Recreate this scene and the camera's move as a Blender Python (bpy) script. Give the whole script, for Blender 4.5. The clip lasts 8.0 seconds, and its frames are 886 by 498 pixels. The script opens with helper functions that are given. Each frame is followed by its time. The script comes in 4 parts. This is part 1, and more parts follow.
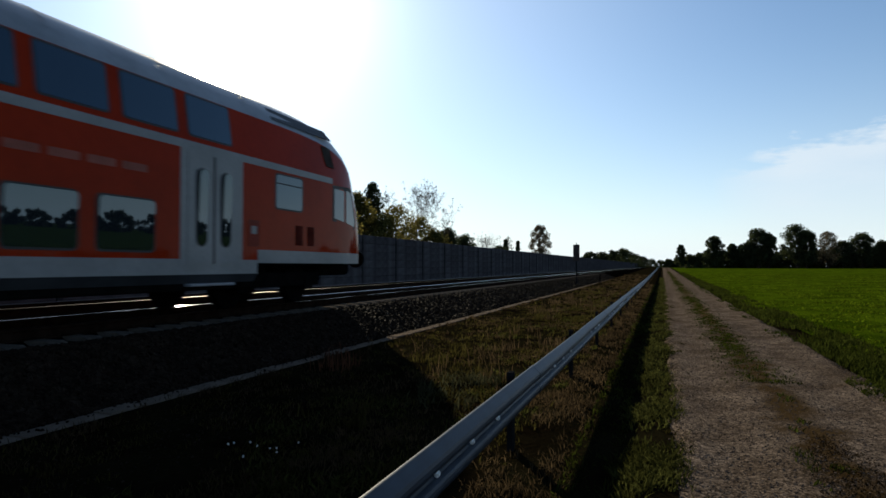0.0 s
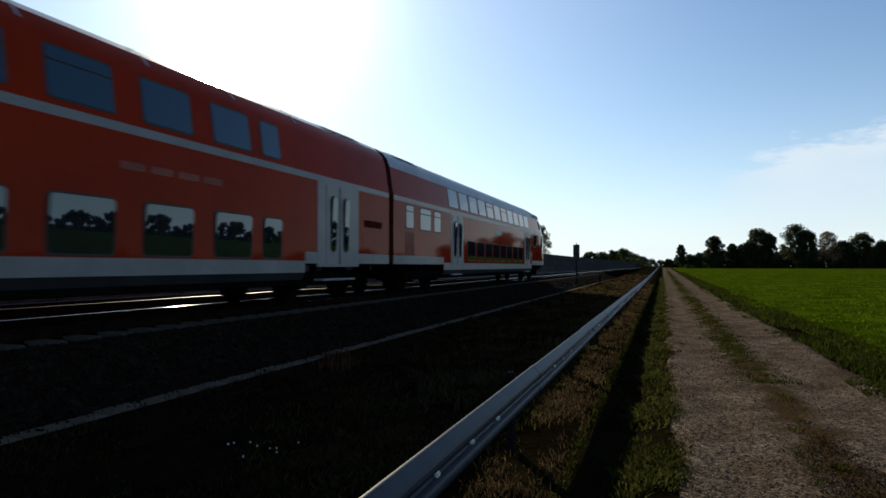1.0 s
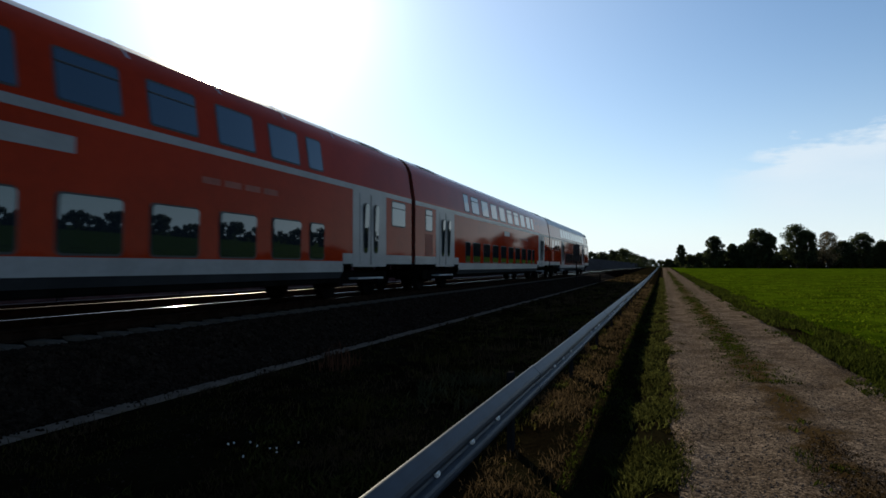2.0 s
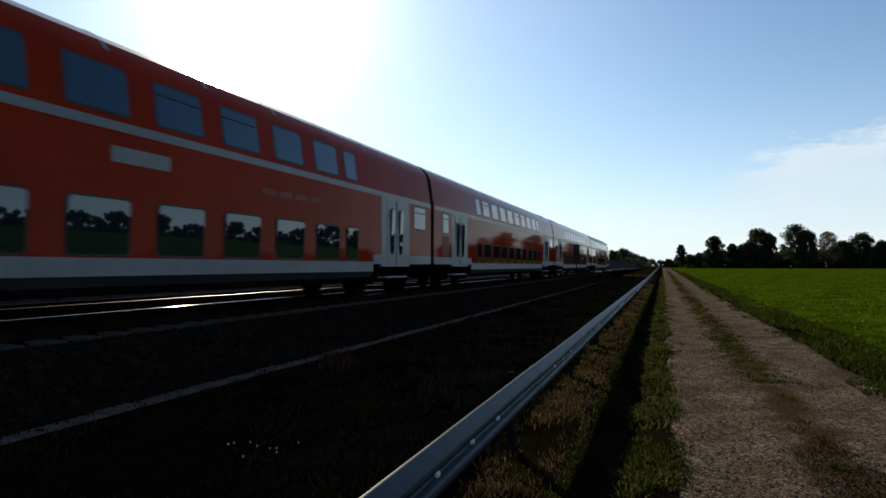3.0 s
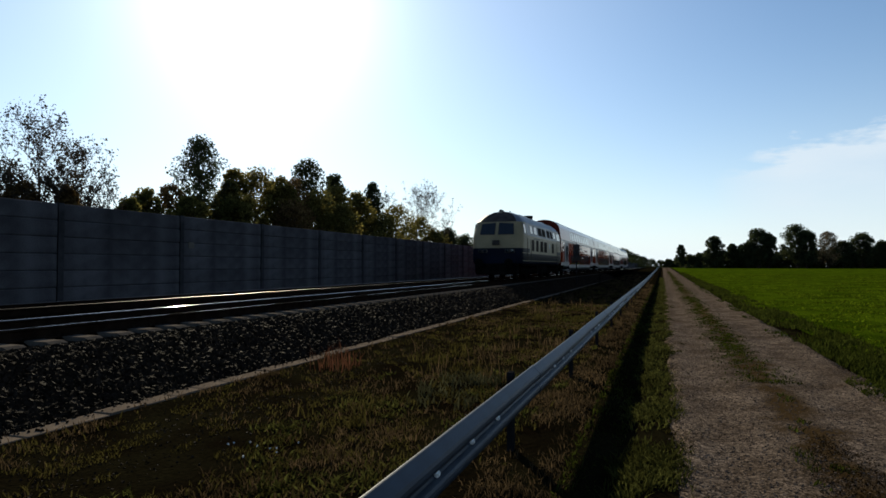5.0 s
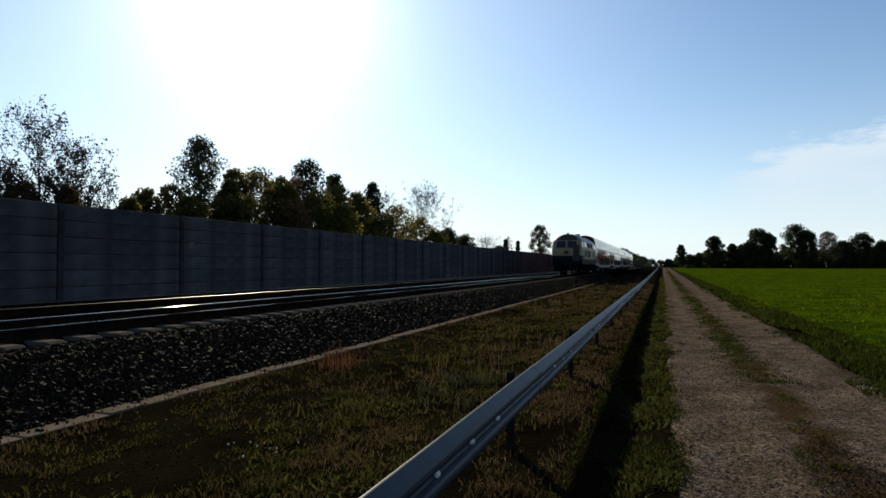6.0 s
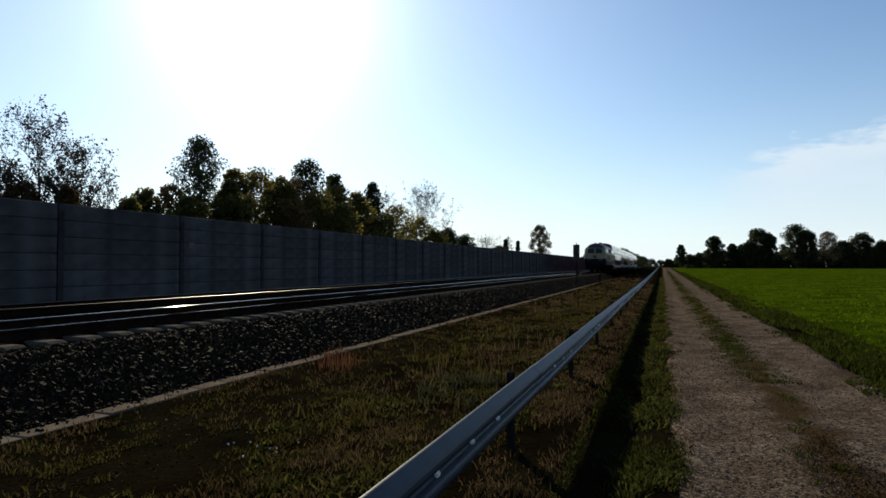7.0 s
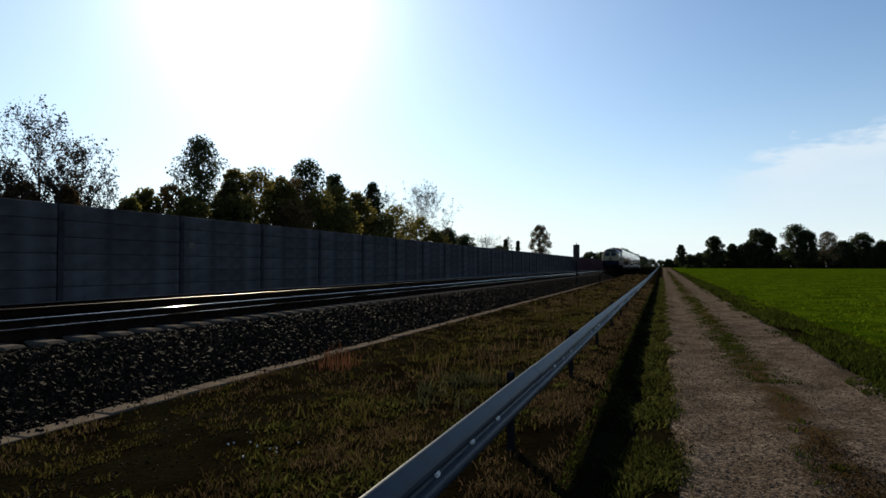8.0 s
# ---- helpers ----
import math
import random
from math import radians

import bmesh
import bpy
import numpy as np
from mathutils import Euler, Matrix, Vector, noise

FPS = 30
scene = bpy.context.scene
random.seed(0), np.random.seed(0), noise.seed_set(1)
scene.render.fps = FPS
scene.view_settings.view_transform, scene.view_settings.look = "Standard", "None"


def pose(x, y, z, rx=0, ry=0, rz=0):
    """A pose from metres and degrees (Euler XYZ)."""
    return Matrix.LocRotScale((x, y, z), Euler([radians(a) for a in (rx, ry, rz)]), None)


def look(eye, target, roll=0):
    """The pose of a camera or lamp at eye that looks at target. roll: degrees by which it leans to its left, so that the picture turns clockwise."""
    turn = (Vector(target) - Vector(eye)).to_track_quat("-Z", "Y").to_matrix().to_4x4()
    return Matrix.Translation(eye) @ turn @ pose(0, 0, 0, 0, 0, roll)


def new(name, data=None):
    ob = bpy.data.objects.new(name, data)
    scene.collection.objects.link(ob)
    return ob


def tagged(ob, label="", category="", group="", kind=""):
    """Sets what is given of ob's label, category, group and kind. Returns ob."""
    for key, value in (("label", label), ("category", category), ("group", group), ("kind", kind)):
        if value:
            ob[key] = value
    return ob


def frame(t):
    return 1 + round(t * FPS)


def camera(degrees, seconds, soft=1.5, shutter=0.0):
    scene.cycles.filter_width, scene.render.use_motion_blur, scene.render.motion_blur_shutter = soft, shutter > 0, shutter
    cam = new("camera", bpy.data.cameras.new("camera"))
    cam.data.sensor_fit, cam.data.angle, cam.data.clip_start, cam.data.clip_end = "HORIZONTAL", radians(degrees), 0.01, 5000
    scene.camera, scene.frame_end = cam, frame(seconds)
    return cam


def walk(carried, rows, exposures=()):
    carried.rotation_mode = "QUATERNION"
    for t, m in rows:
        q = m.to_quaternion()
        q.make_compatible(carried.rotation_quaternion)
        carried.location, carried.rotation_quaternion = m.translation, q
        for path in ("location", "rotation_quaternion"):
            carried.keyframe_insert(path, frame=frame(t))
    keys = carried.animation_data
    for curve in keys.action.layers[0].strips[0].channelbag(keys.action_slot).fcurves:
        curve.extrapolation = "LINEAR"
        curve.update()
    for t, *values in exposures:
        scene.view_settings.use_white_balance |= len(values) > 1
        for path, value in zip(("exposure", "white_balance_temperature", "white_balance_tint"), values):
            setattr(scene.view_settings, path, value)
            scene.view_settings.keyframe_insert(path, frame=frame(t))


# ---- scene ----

# ---------------------------------------------------------------- camera
EYE = 1.65
cam = camera(69.4, 8.0, soft=1.6, shutter=0.12)
VIEW = pose(0, 0, EYE, 91.52, 0, 18.92)
walk(cam, [(0.0, VIEW), (8.0, VIEW)], exposures=[(0.0, 0.33, 5950, 5), (8.0, 0.33, 5950, 5)])

# ---------------------------------------------------------------- world, sun, exposure
SUN_AZ, SUN_EL = 35.0, 23.6          # degrees left of the track's direction, degrees up
world = bpy.data.worlds.new("sky")
scene.world = world
world.use_nodes = True
wn = world.node_tree
wn.nodes.clear()
w_out = wn.nodes.new("ShaderNodeOutputWorld")
w_bg = wn.nodes.new("ShaderNodeBackground")
w_sky = wn.nodes.new("ShaderNodeTexSky")
w_sky.sky_type = "NISHITA"
w_sky.sun_disc = False
w_sky.sun_elevation = radians(SUN_EL)
w_sky.sun_rotation = radians(-SUN_AZ)
w_sky.air_density, w_sky.dust_density, w_sky.ozone_density = 1.0, 0.25, 2.5
w_sky.altitude = 300
SUN_DIR = Vector((-math.sin(radians(SUN_AZ)) * math.cos(radians(SUN_EL)), math.cos(radians(SUN_AZ)) * math.cos(radians(SUN_EL)), math.sin(radians(SUN_EL))))


def sky_math(op, a, b=None, clamp=False):
    n = wn.nodes.new("ShaderNodeMath")
    n.operation, n.use_clamp = op, clamp
    for k, v in enumerate((a, b)):
        if v is None:
            continue
        if isinstance(v, (int, float)):
            n.inputs[k].default_value = v
        else:
            wn.links.new(v, n.inputs[k])
    return n.outputs[0]


def sky_dot(v):
    n = wn.nodes.new("ShaderNodeVectorMath")
    n.operation = "DOT_PRODUCT"
    wn.links.new(w_tc.outputs["Generated"], n.inputs[0])
    n.inputs[1].default_value = v
    return n.outputs["Value"]


w_tc = wn.nodes.new("ShaderNodeTexCoord")
# bright hazy aureole round the sun
near_sun = sky_math("MAXIMUM", sky_dot(SUN_DIR), 0.0)
aureole = sky_math("ADD", sky_math("MULTIPLY", sky_math("POWER", near_sun, 110.0), 9.0), sky_math("MULTIPLY", sky_math("POWER", near_sun, 8.0), 3.2))
# thin veil of fair-weather cloud low over the field
w_map = wn.nodes.new("ShaderNodeMapping")
w_map.inputs["Scale"].default_value = (2.2, 2.2, 9.0)
w_map.inputs["Rotation"].default_value = (0.0, radians(-14), 0.0)
wn.links.new(w_tc.outputs["Generated"], w_map.inputs["Vector"])
w_noise = wn.nodes.new("ShaderNodeTexNoise")
w_noise.inputs["Scale"].default_value, w_noise.inputs["Detail"].default_value, w_noise.inputs["Roughness"].default_value = 4.0, 8.0, 0.6
wn.links.new(w_map.outputs[0], w_noise.inputs["Vector"])
under_edge = sky_math("ADD", sky_dot((0.2378, 0.1204, -0.9638)), sky_math("MULTIPLY", sky_math("SUBTRACT", w_noise.outputs["Fac"], 0.5), 0.11))
cloud = sky_math("MULTIPLY", under_edge, 70.0, True)
cloud = sky_math("MULTIPLY", cloud, sky_math("SUBTRACT", 1.0, sky_math("MULTIPLY", under_edge, 5.5), True))
cloud_zone = sky_math("MULTIPLY", sky_math("SUBTRACT", sky_dot((0.287, 0.949, 0.13)), 0.975), 60.0, True)
cloud = sky_math("MULTIPLY", cloud, sky_math("MULTIPLY", cloud_zone, 0.85))
w_add = wn.nodes.new("ShaderNodeMix")
w_add.data_type, w_add.blend_type = "RGBA", "ADD"
w_add.inputs["Factor"].default_value = 1.0
w_glow = wn.nodes.new("ShaderNodeVectorMath")
w_glow.operation = "SCALE"
w_glow.inputs[0].default_value = (1.0, 0.99, 0.96)
wn.links.new(aureole, w_glow.inputs["Scale"])
wn.links.new(w_sky.outputs[0], w_add.inputs[6])
wn.links.new(w_glow.outputs[0], w_add.inputs[7])
w_cloud = wn.nodes.new("ShaderNodeMix")
w_cloud.data_type = "RGBA"
wn.links.new(cloud, w_cloud.inputs["Factor"])
w_haze = wn.nodes.new("ShaderNodeMix")
w_haze.data_type = "RGBA"
low_sky = sky_math("SUBTRACT", 1.0, sky_math("ABSOLUTE", sky_dot((0, 0, 1))), True)
wn.links.new(sky_math("MULTIPLY", sky_math("POWER", low_sky, 8.5), 1.0), w_haze.inputs["Factor"])
wn.links.new(w_add.outputs[2], w_haze.inputs[6])
w_haze.inputs[7].default_value = (8.5, 8.75, 8.75, 1)
wn.links.new(w_haze.outputs[2], w_cloud.inputs[6])
w_cloud.inputs[7].default_value = (7.8, 8.0, 8.2, 1)
w_bg.inputs["Strength"].default_value = 0.085
wn.links.new(w_cloud.outputs[2], w_bg.inputs["Color"])
wn.links.new(w_bg.outputs[0], w_out.inputs["Surface"])

sun_data = bpy.data.lights.new("sun", "SUN")
sun_data.energy, sun_data.angle, sun_data.color = 4.9, radians(0.6), (1.0, 0.82, 0.56)
sun = new("sun", sun_data)
sun.matrix_world = look(SUN_DIR * 80, (0, 0, 0))


# ---------------------------------------------------------------- materials
def material(name, colour, rough=0.6, metal=0.0, vary=0.25, scale=3.0, fine=40.0, bump=0.0, spec=0.5, second=None, translucent=0.0, coat=0.0, island=0.0, spread=(0.35, 0.65), rvar=0.08):
    """A procedural surface: a colour that drifts at a coarse and a fine scale, with relief."""
    m = bpy.data.materials.new(name)
    m.use_nodes = True
    nt = m.node_tree
    N, L = nt.nodes, nt.links
    b = N["Principled BSDF"]
    tc = N.new("ShaderNodeTexCoord")
    n1, n2 = N.new("ShaderNodeTexNoise"), N.new("ShaderNodeTexNoise")
    n1.inputs["Scale"].default_value, n1.inputs["Detail"].default_value = scale, 6.0
    n2.inputs["Scale"].default_value, n2.inputs["Detail"].default_value = fine, 4.0
    for n in (n1, n2):
        L.new(tc.outputs["Object"], n.inputs["Vector"])
    dark = [c * (1 - vary) for c in colour]
    lite = second if second else [min(1.0, c * (1 + vary)) for c in colour]
    ramp = N.new("ShaderNodeValToRGB")
    ramp.color_ramp.elements[0].position, ramp.color_ramp.elements[1].position = spread
    ramp.color_ramp.elements[0].color, ramp.color_ramp.elements[1].color = (*dark, 1), (*lite, 1)
    L.new(n1.outputs["Fac"], ramp.inputs["Fac"])
    mix = N.new("ShaderNodeMix")
    mix.data_type, mix.blend_type = "RGBA", "MULTIPLY"
    mix.inputs["Factor"].default_value = 1.0
    ramp2 = N.new("ShaderNodeValToRGB")
    ramp2.color_ramp.elements[0].position, ramp2.color_ramp.elements[1].position = 0.3, 0.7
    lo = 1 - vary
    ramp2.color_ramp.elements[0].color, ramp2.color_ramp.elements[1].color = (lo, lo, lo, 1), (1, 1, 1, 1)
    L.new(n2.outputs["Fac"], ramp2.inputs["Fac"])
    L.new(ramp.outputs["Color"], mix.inputs[6])
    L.new(ramp2.outputs["Color"], mix.inputs[7])
    out = mix.outputs[2]
    if island > 0:
        geo = N.new("ShaderNodeNewGeometry")
        oi = N.new("ShaderNodeObjectInfo")
        add = N.new("ShaderNodeMath")
        add.operation = "ADD"
        L.new(geo.outputs["Random Per Island"], add.inputs[0])
        L.new(oi.outputs["Random"], add.inputs[1])
        fr = N.new("ShaderNodeMath")
        fr.operation = "FRACT"
        L.new(add.outputs[0], fr.inputs[0])
        mr = N.new("ShaderNodeMapRange")
        mr.inputs["To Min"].default_value, mr.inputs["To Max"].default_value = 1 - island, 1 + island
        L.new(fr.outputs[0], mr.inputs["Value"])
        mul = N.new("ShaderNodeVectorMath")
        mul.operation = "SCALE"
        L.new(out, mul.inputs[0])
        L.new(mr.outputs[0], mul.inputs["Scale"])
        out = mul.outputs[0]
    L.new(out, b.inputs["Base Color"])
    rr = N.new("ShaderNodeMapRange")
    rr.inputs["To Min"].default_value, rr.inputs["To Max"].default_value = max(0.0, rough - rvar), min(1.0, rough + rvar)
    L.new(n2.outputs["Fac"], rr.inputs["Value"])
    L.new(rr.outputs[0], b.inputs["Roughness"])
    b.inputs["Metallic"].default_value = metal
    b.inputs["Specular IOR Level"].default_value = spec
    b.inputs["Coat Weight"].default_value = coat
    b.inputs["Coat Roughness"].default_value = 0.06
    if bump > 0:
        bp = N.new("ShaderNodeBump")
        bp.inputs["Strength"].default_value, bp.inputs["Distance"].default_value = 1.0, bump
        L.new(n2.outputs["Fac"], bp.inputs["Height"])
        L.new(bp.outputs[0], b.inputs["Normal"])
    if translucent > 0:
        tr = N.new("ShaderNodeBsdfTranslucent")
        L.new(out, tr.inputs["Color"])
        ms = N.new("ShaderNodeMixShader")
        ms.inputs[0].default_value = translucent
        L.new(b.outputs[0], ms.inputs[1])
        L.new(tr.outputs[0], ms.inputs[2])
        L.new(ms.outputs[0], N["Material Output"].inputs["Surface"])
    return m


RED = material("red_train_paint", (0.275, 0.022, 0.005), 0.05, vary=0.12, scale=0.6, fine=9, coat=0.0, spec=0.035, rvar=0.015)
GREY_BAND = material("pale_grey_train_paint", (0.24, 0.237, 0.235), 0.35, vary=0.12, scale=0.8, fine=12, coat=0.08, spec=0.15)
ROOF_GREY = material("grey_roof_paint", (0.22, 0.23, 0.25), 0.38, vary=0.2, scale=0.7, fine=8)
UNDER = material("dark_running_gear", (0.007, 0.0065, 0.006), 0.7, vary=0.4, scale=2, fine=30, spec=0.0)
RUBBER = material("black_rubber", (0.012, 0.012, 0.013), 0.6, vary=0.2)
GLASS = material("tinted_train_glass", (0.012, 0.016, 0.02), 0.02, vary=0.1, spec=1.0, coat=0.0, rvar=0.01)
GLASS.node_tree.nodes["Principled BSDF"].inputs["Specular Tint"].default_value = (0.58, 0.80, 1.0, 1)
GLASS.node_tree.nodes["Principled BSDF"].inputs["IOR"].default_value = 1.5
# coach ends: red darkened by the gap's shade; louvres and grilles share it
DIM_RED_BROWN = material("red_brown_louvre_and_shaded_end", (0.085, 0.018, 0.013), 0.7, vary=0.3, spec=0.0)
DARK_RED = material("dull_dark_red_paint", (0.17, 0.014, 0.004), 0.4, vary=0.15, spec=0.08)
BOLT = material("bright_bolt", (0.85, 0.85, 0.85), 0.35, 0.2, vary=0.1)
GLASS_DARK = material("dark_cab_glass", (0.008, 0.009, 0.011), 0.03, vary=0.1, spec=0.5, rvar=0.01)
LOCO_ROOF = material("dull_blue_grey_roof_paint", (0.085, 0.09, 0.105), 0.45, vary=0.25, scale=0.8, fine=10, spec=0.3)
CREAM = material("cream_loco_paint", (0.25, 0.195, 0.11), 0.4, vary=0.14, scale=0.8, fine=14, coat=0.0, spec=0.12)
BLUE_BAND = material("faded_blue_loco_paint", (0.018, 0.026, 0.048), 0.4, vary=0.2, scale=0.8, fine=14, spec=0.3)
BLUE = material("ocean_blue_loco_paint", (0.004, 0.007, 0.017), 0.4, vary=0.2, scale=0.8, fine=14, coat=0.0, spec=0.04)
LETTER = material("faded_lettering", (0.27, 0.085, 0.06), 0.5, vary=0.15, spec=0.1)
LETTER_GREY = material("worn_grey_lettering", (0.11, 0.095, 0.075), 0.5, vary=0.2, spec=0.1)
LOUVRE = material("brown_grey_louvre", (0.06, 0.05, 0.045), 0.6, vary=0.3, spec=0.0)
WHITE_LINE = material("white_lettering", (0.6, 0.6, 0.58), 0.5, vary=0.1)
STEEL = material("worn_rail_steel", (0.17, 0.165, 0.16), 0.07, 1.0, vary=0.25, scale=4, fine=60, rvar=0.02)
RUST = material("rusty_rail_side", (0.016, 0.010, 0.007), 0.8, vary=0.4, scale=5, fine=60, spec=0.0)
# the dull blue of the mirrored sky is put into the base colour
ZINC = material("sky_tinted_galvanised_steel", (0.02, 0.029, 0.043), 0.5, 0.12, vary=0.18, scale=6, fine=60, spec=0.16)
CONCRETE = material("weathered_concrete", (0.14, 0.11, 0.083), 0.85, vary=0.25, scale=2, fine=50, bump=0.004, spec=0.0)
SLEEPER = material("sleeper_concrete", (0.09, 0.077, 0.064), 0.85, vary=0.3, scale=3, fine=50, bump=0.004, spec=0.0)
PANEL = material("grey_noise_wall_panel", (0.072, 0.067, 0.07), 0.8, vary=0.32, scale=1.2, fine=35, bump=0.004, island=0.12, spec=0.0)
WALL_POST = material("grey_wall_post", (0.04, 0.038, 0.04), 0.7, vary=0.25, spec=0.0)
DULL_STEEL = material("dull_rail_steel", (0.022, 0.02, 0.018), 0.38, 1.0, vary=0.3, scale=4, fine=60)
SKIRT_DARK = material("dark_grey_skirt_paint", (0.035, 0.037, 0.042), 0.5, vary=0.25, scale=1.2, fine=14, spec=0.15)
TWIG_LEAF = material("thin_brown_leaf", (0.055, 0.045, 0.032), 0.7, vary=0.35, scale=0.4, fine=4, translucent=0.3, island=0.4, spec=0.0)
LEAF_BROWN = material("browning_leaf", (0.13, 0.085, 0.035), 0.7, vary=0.35, scale=0.3, fine=3, translucent=0.5, island=0.5, spec=0.0)
POST_STEEL = material("dark_wall_post", (0.014, 0.014, 0.015), 0.6, vary=0.25, spec=0.0)
BALLAST = material("ballast_stone", (0.017, 0.0118, 0.0082), 0.75, vary=0.35, scale=5, fine=60, island=0.5, spec=0.012)
# near-black base colour holds the shade the stones cast on each other
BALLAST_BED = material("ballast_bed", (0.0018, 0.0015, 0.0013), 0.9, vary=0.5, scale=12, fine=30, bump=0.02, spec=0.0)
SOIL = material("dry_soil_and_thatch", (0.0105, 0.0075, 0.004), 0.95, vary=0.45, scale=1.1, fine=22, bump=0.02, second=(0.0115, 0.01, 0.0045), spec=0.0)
GRAVEL = material("gravel_path", (0.077, 0.056, 0.039), 0.95, vary=0.25, scale=1.3, fine=16, spec=0.0, second=(0.12, 0.092, 0.07))


def add_stone_cells(m, scale, strength, depth):
    """Small stones of differing tone, with their own relief, over a surface."""
    nt = m.node_tree
    N, L = nt.nodes, nt.links
    b = N["Principled BSDF"]
    tc = N.new("ShaderNodeTexCoord")
    vo = N.new("ShaderNodeTexVoronoi")
    vo.inputs["Scale"].default_value = scale
    L.new(tc.outputs["Object"], vo.inputs["Vector"])
    sep = N.new("ShaderNodeSeparateColor")
    L.new(vo.outputs["Color"], sep.inputs[0])
    mr = N.new("ShaderNodeMapRange")
    mr.inputs["To Min"].default_value, mr.inputs["To Max"].default_value = 1 - strength, 1 + strength
    L.new(sep.outputs[0], mr.inputs["Value"])
    sc = N.new("ShaderNodeVectorMath")
    sc.operation = "SCALE"
    L.new(b.inputs["Base Color"].links[0].from_socket, sc.inputs[0])
    L.new(mr.outputs[0], sc.inputs["Scale"])
    L.new(sc.outputs[0], b.inputs["Base Color"])
    bp = N.new("ShaderNodeBump")
    bp.invert = True
    bp.inputs["Strength"].default_value, bp.inputs["Distance"].default_value = 0.8, depth
    L.new(vo.outputs["Distance"], bp.inputs["Height"])
    L.new(bp.outputs[0], b.inputs["Normal"])


add_stone_cells(GRAVEL, 38.0, 0.6, 0.006)
add_stone_cells(GRAVEL, 90.0, 0.7, 0.005)


def add_dirt_crown(m, centre, half, colour):
    """Brown trodden earth along the crown between the two wheel ruts, with a ragged edge."""
    nt = m.node_tree
    N, L = nt.nodes, nt.links
    b = N["Principled BSDF"]
    tc, sep, nz = N.new("ShaderNodeTexCoord"), N.new("ShaderNodeSeparateXYZ"), N.new("ShaderNodeTexNoise")
    L.new(tc.outputs["Object"], sep.inputs[0])
    L.new(tc.outputs["Object"], nz.inputs["Vector"])
    nz.inputs["Scale"].default_value, nz.inputs["Detail"].default_value = 1.7, 7.0

    def calc(op, p, q, clamp=False):
        n = N.new("ShaderNodeMath")
        n.operation, n.use_clamp = op, clamp
        for k, v in enumerate((p, q)):
            if isinstance(v, (int, float)):
                n.inputs[k].default_value = v
            else:
                L.new(v, n.inputs[k])
        return n.outputs[0]
    off = calc("ABSOLUTE", calc("SUBTRACT", sep.outputs[0], centre), 0.0)
    ragged = calc("MULTIPLY", calc("SUBTRACT", nz.outputs["Fac"], 0.5), 1.5)
    fac = calc("MULTIPLY", calc("SUBTRACT", calc("ADD", half, ragged), off), 3.2, True)
    mix = N.new("ShaderNodeMix")
    mix.data_type = "RGBA"
    L.new(calc("MULTIPLY", fac, 0.9), mix.inputs["Factor"])
    L.new(b.inputs["Base Color"].links[0].from_socket, mix.inputs[6])
    mix.inputs[7].default_value = (*colour, 1)
    L.new(mix.outputs[2], b.inputs["Base Color"])


add_dirt_crown(GRAVEL, 1.36, 0.32, (0.036, 0.022, 0.008))
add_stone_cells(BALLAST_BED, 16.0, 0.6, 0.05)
FIELD = material("young_crop_field", (0.038, 0.064, 0.0018), 0.8, vary=0.35, scale=0.35, fine=14, bump=0.05, second=(0.062, 0.094, 0.0026), spec=0.0)
PEBBLE = material("pale_pebble", (0.108, 0.0828, 0.0648), 0.85, vary=0.3, scale=8, fine=80, island=0.45, spec=0.0)
WEED = material("dark_weed_leaf", (0.024, 0.03, 0.005), 0.7, vary=0.35, scale=0.8, fine=8, translucent=0.68, island=0.45, spec=0.0)
CROP = material("crop_leaf", (0.066, 0.094, 0.0035), 0.6, vary=0.3, scale=0.4, fine=10, translucent=0.45, island=0.5, spec=0.0)
GRASS = material("verge_grass", (0.036, 0.031, 0.009), 0.7, vary=0.35, scale=0.8, fine=8, translucent=0.68, island=0.45, spec=0.0)
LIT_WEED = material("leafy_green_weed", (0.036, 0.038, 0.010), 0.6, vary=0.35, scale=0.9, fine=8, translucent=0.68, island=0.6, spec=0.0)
RED_WEED = material("red_brown_weed", (0.0936, 0.0396, 0.0216), 0.8, vary=0.3, spec=0.0, translucent=0.4, island=0.3)
PALE_WEED = material("pale_weed", (0.0432, 0.0432, 0.0216), 0.8, vary=0.3, spec=0.0, translucent=0.4, island=0.3)
DRY_DARK = material("matted_dead_grass", (0.036, 0.0228, 0.0102), 0.9, vary=0.4, scale=2, fine=8, spec=0.0, island=0.4)
DRY = material("dry_grass", (0.05, 0.035, 0.019), 0.8, vary=0.4, scale=0.7, fine=8, translucent=0.68, island=0.4, spec=0.0)
BARK = material("bark", (0.07, 0.055, 0.045), 0.9, vary=0.4, scale=5, fine=40, spec=0.0)
LEAF = material("autumn_green_leaf", (0.15, 0.145, 0.04), 0.6, vary=0.35, scale=0.25, fine=3, translucent=0.7, island=0.5, second=(0.19, 0.15, 0.04), spec=0.0)
LEAF_DARK = material("dark_green_leaf", (0.055, 0.066, 0.03), 0.6, vary=0.35, scale=0.15, fine=2, translucent=0.5, island=0.4, spec=0.0)
LEAF_PALE = material("pale_birch_leaf", (0.12, 0.10, 0.06), 0.6, vary=0.3, scale=0.3, fine=3, translucent=0.45, island=0.4, spec=0.0)


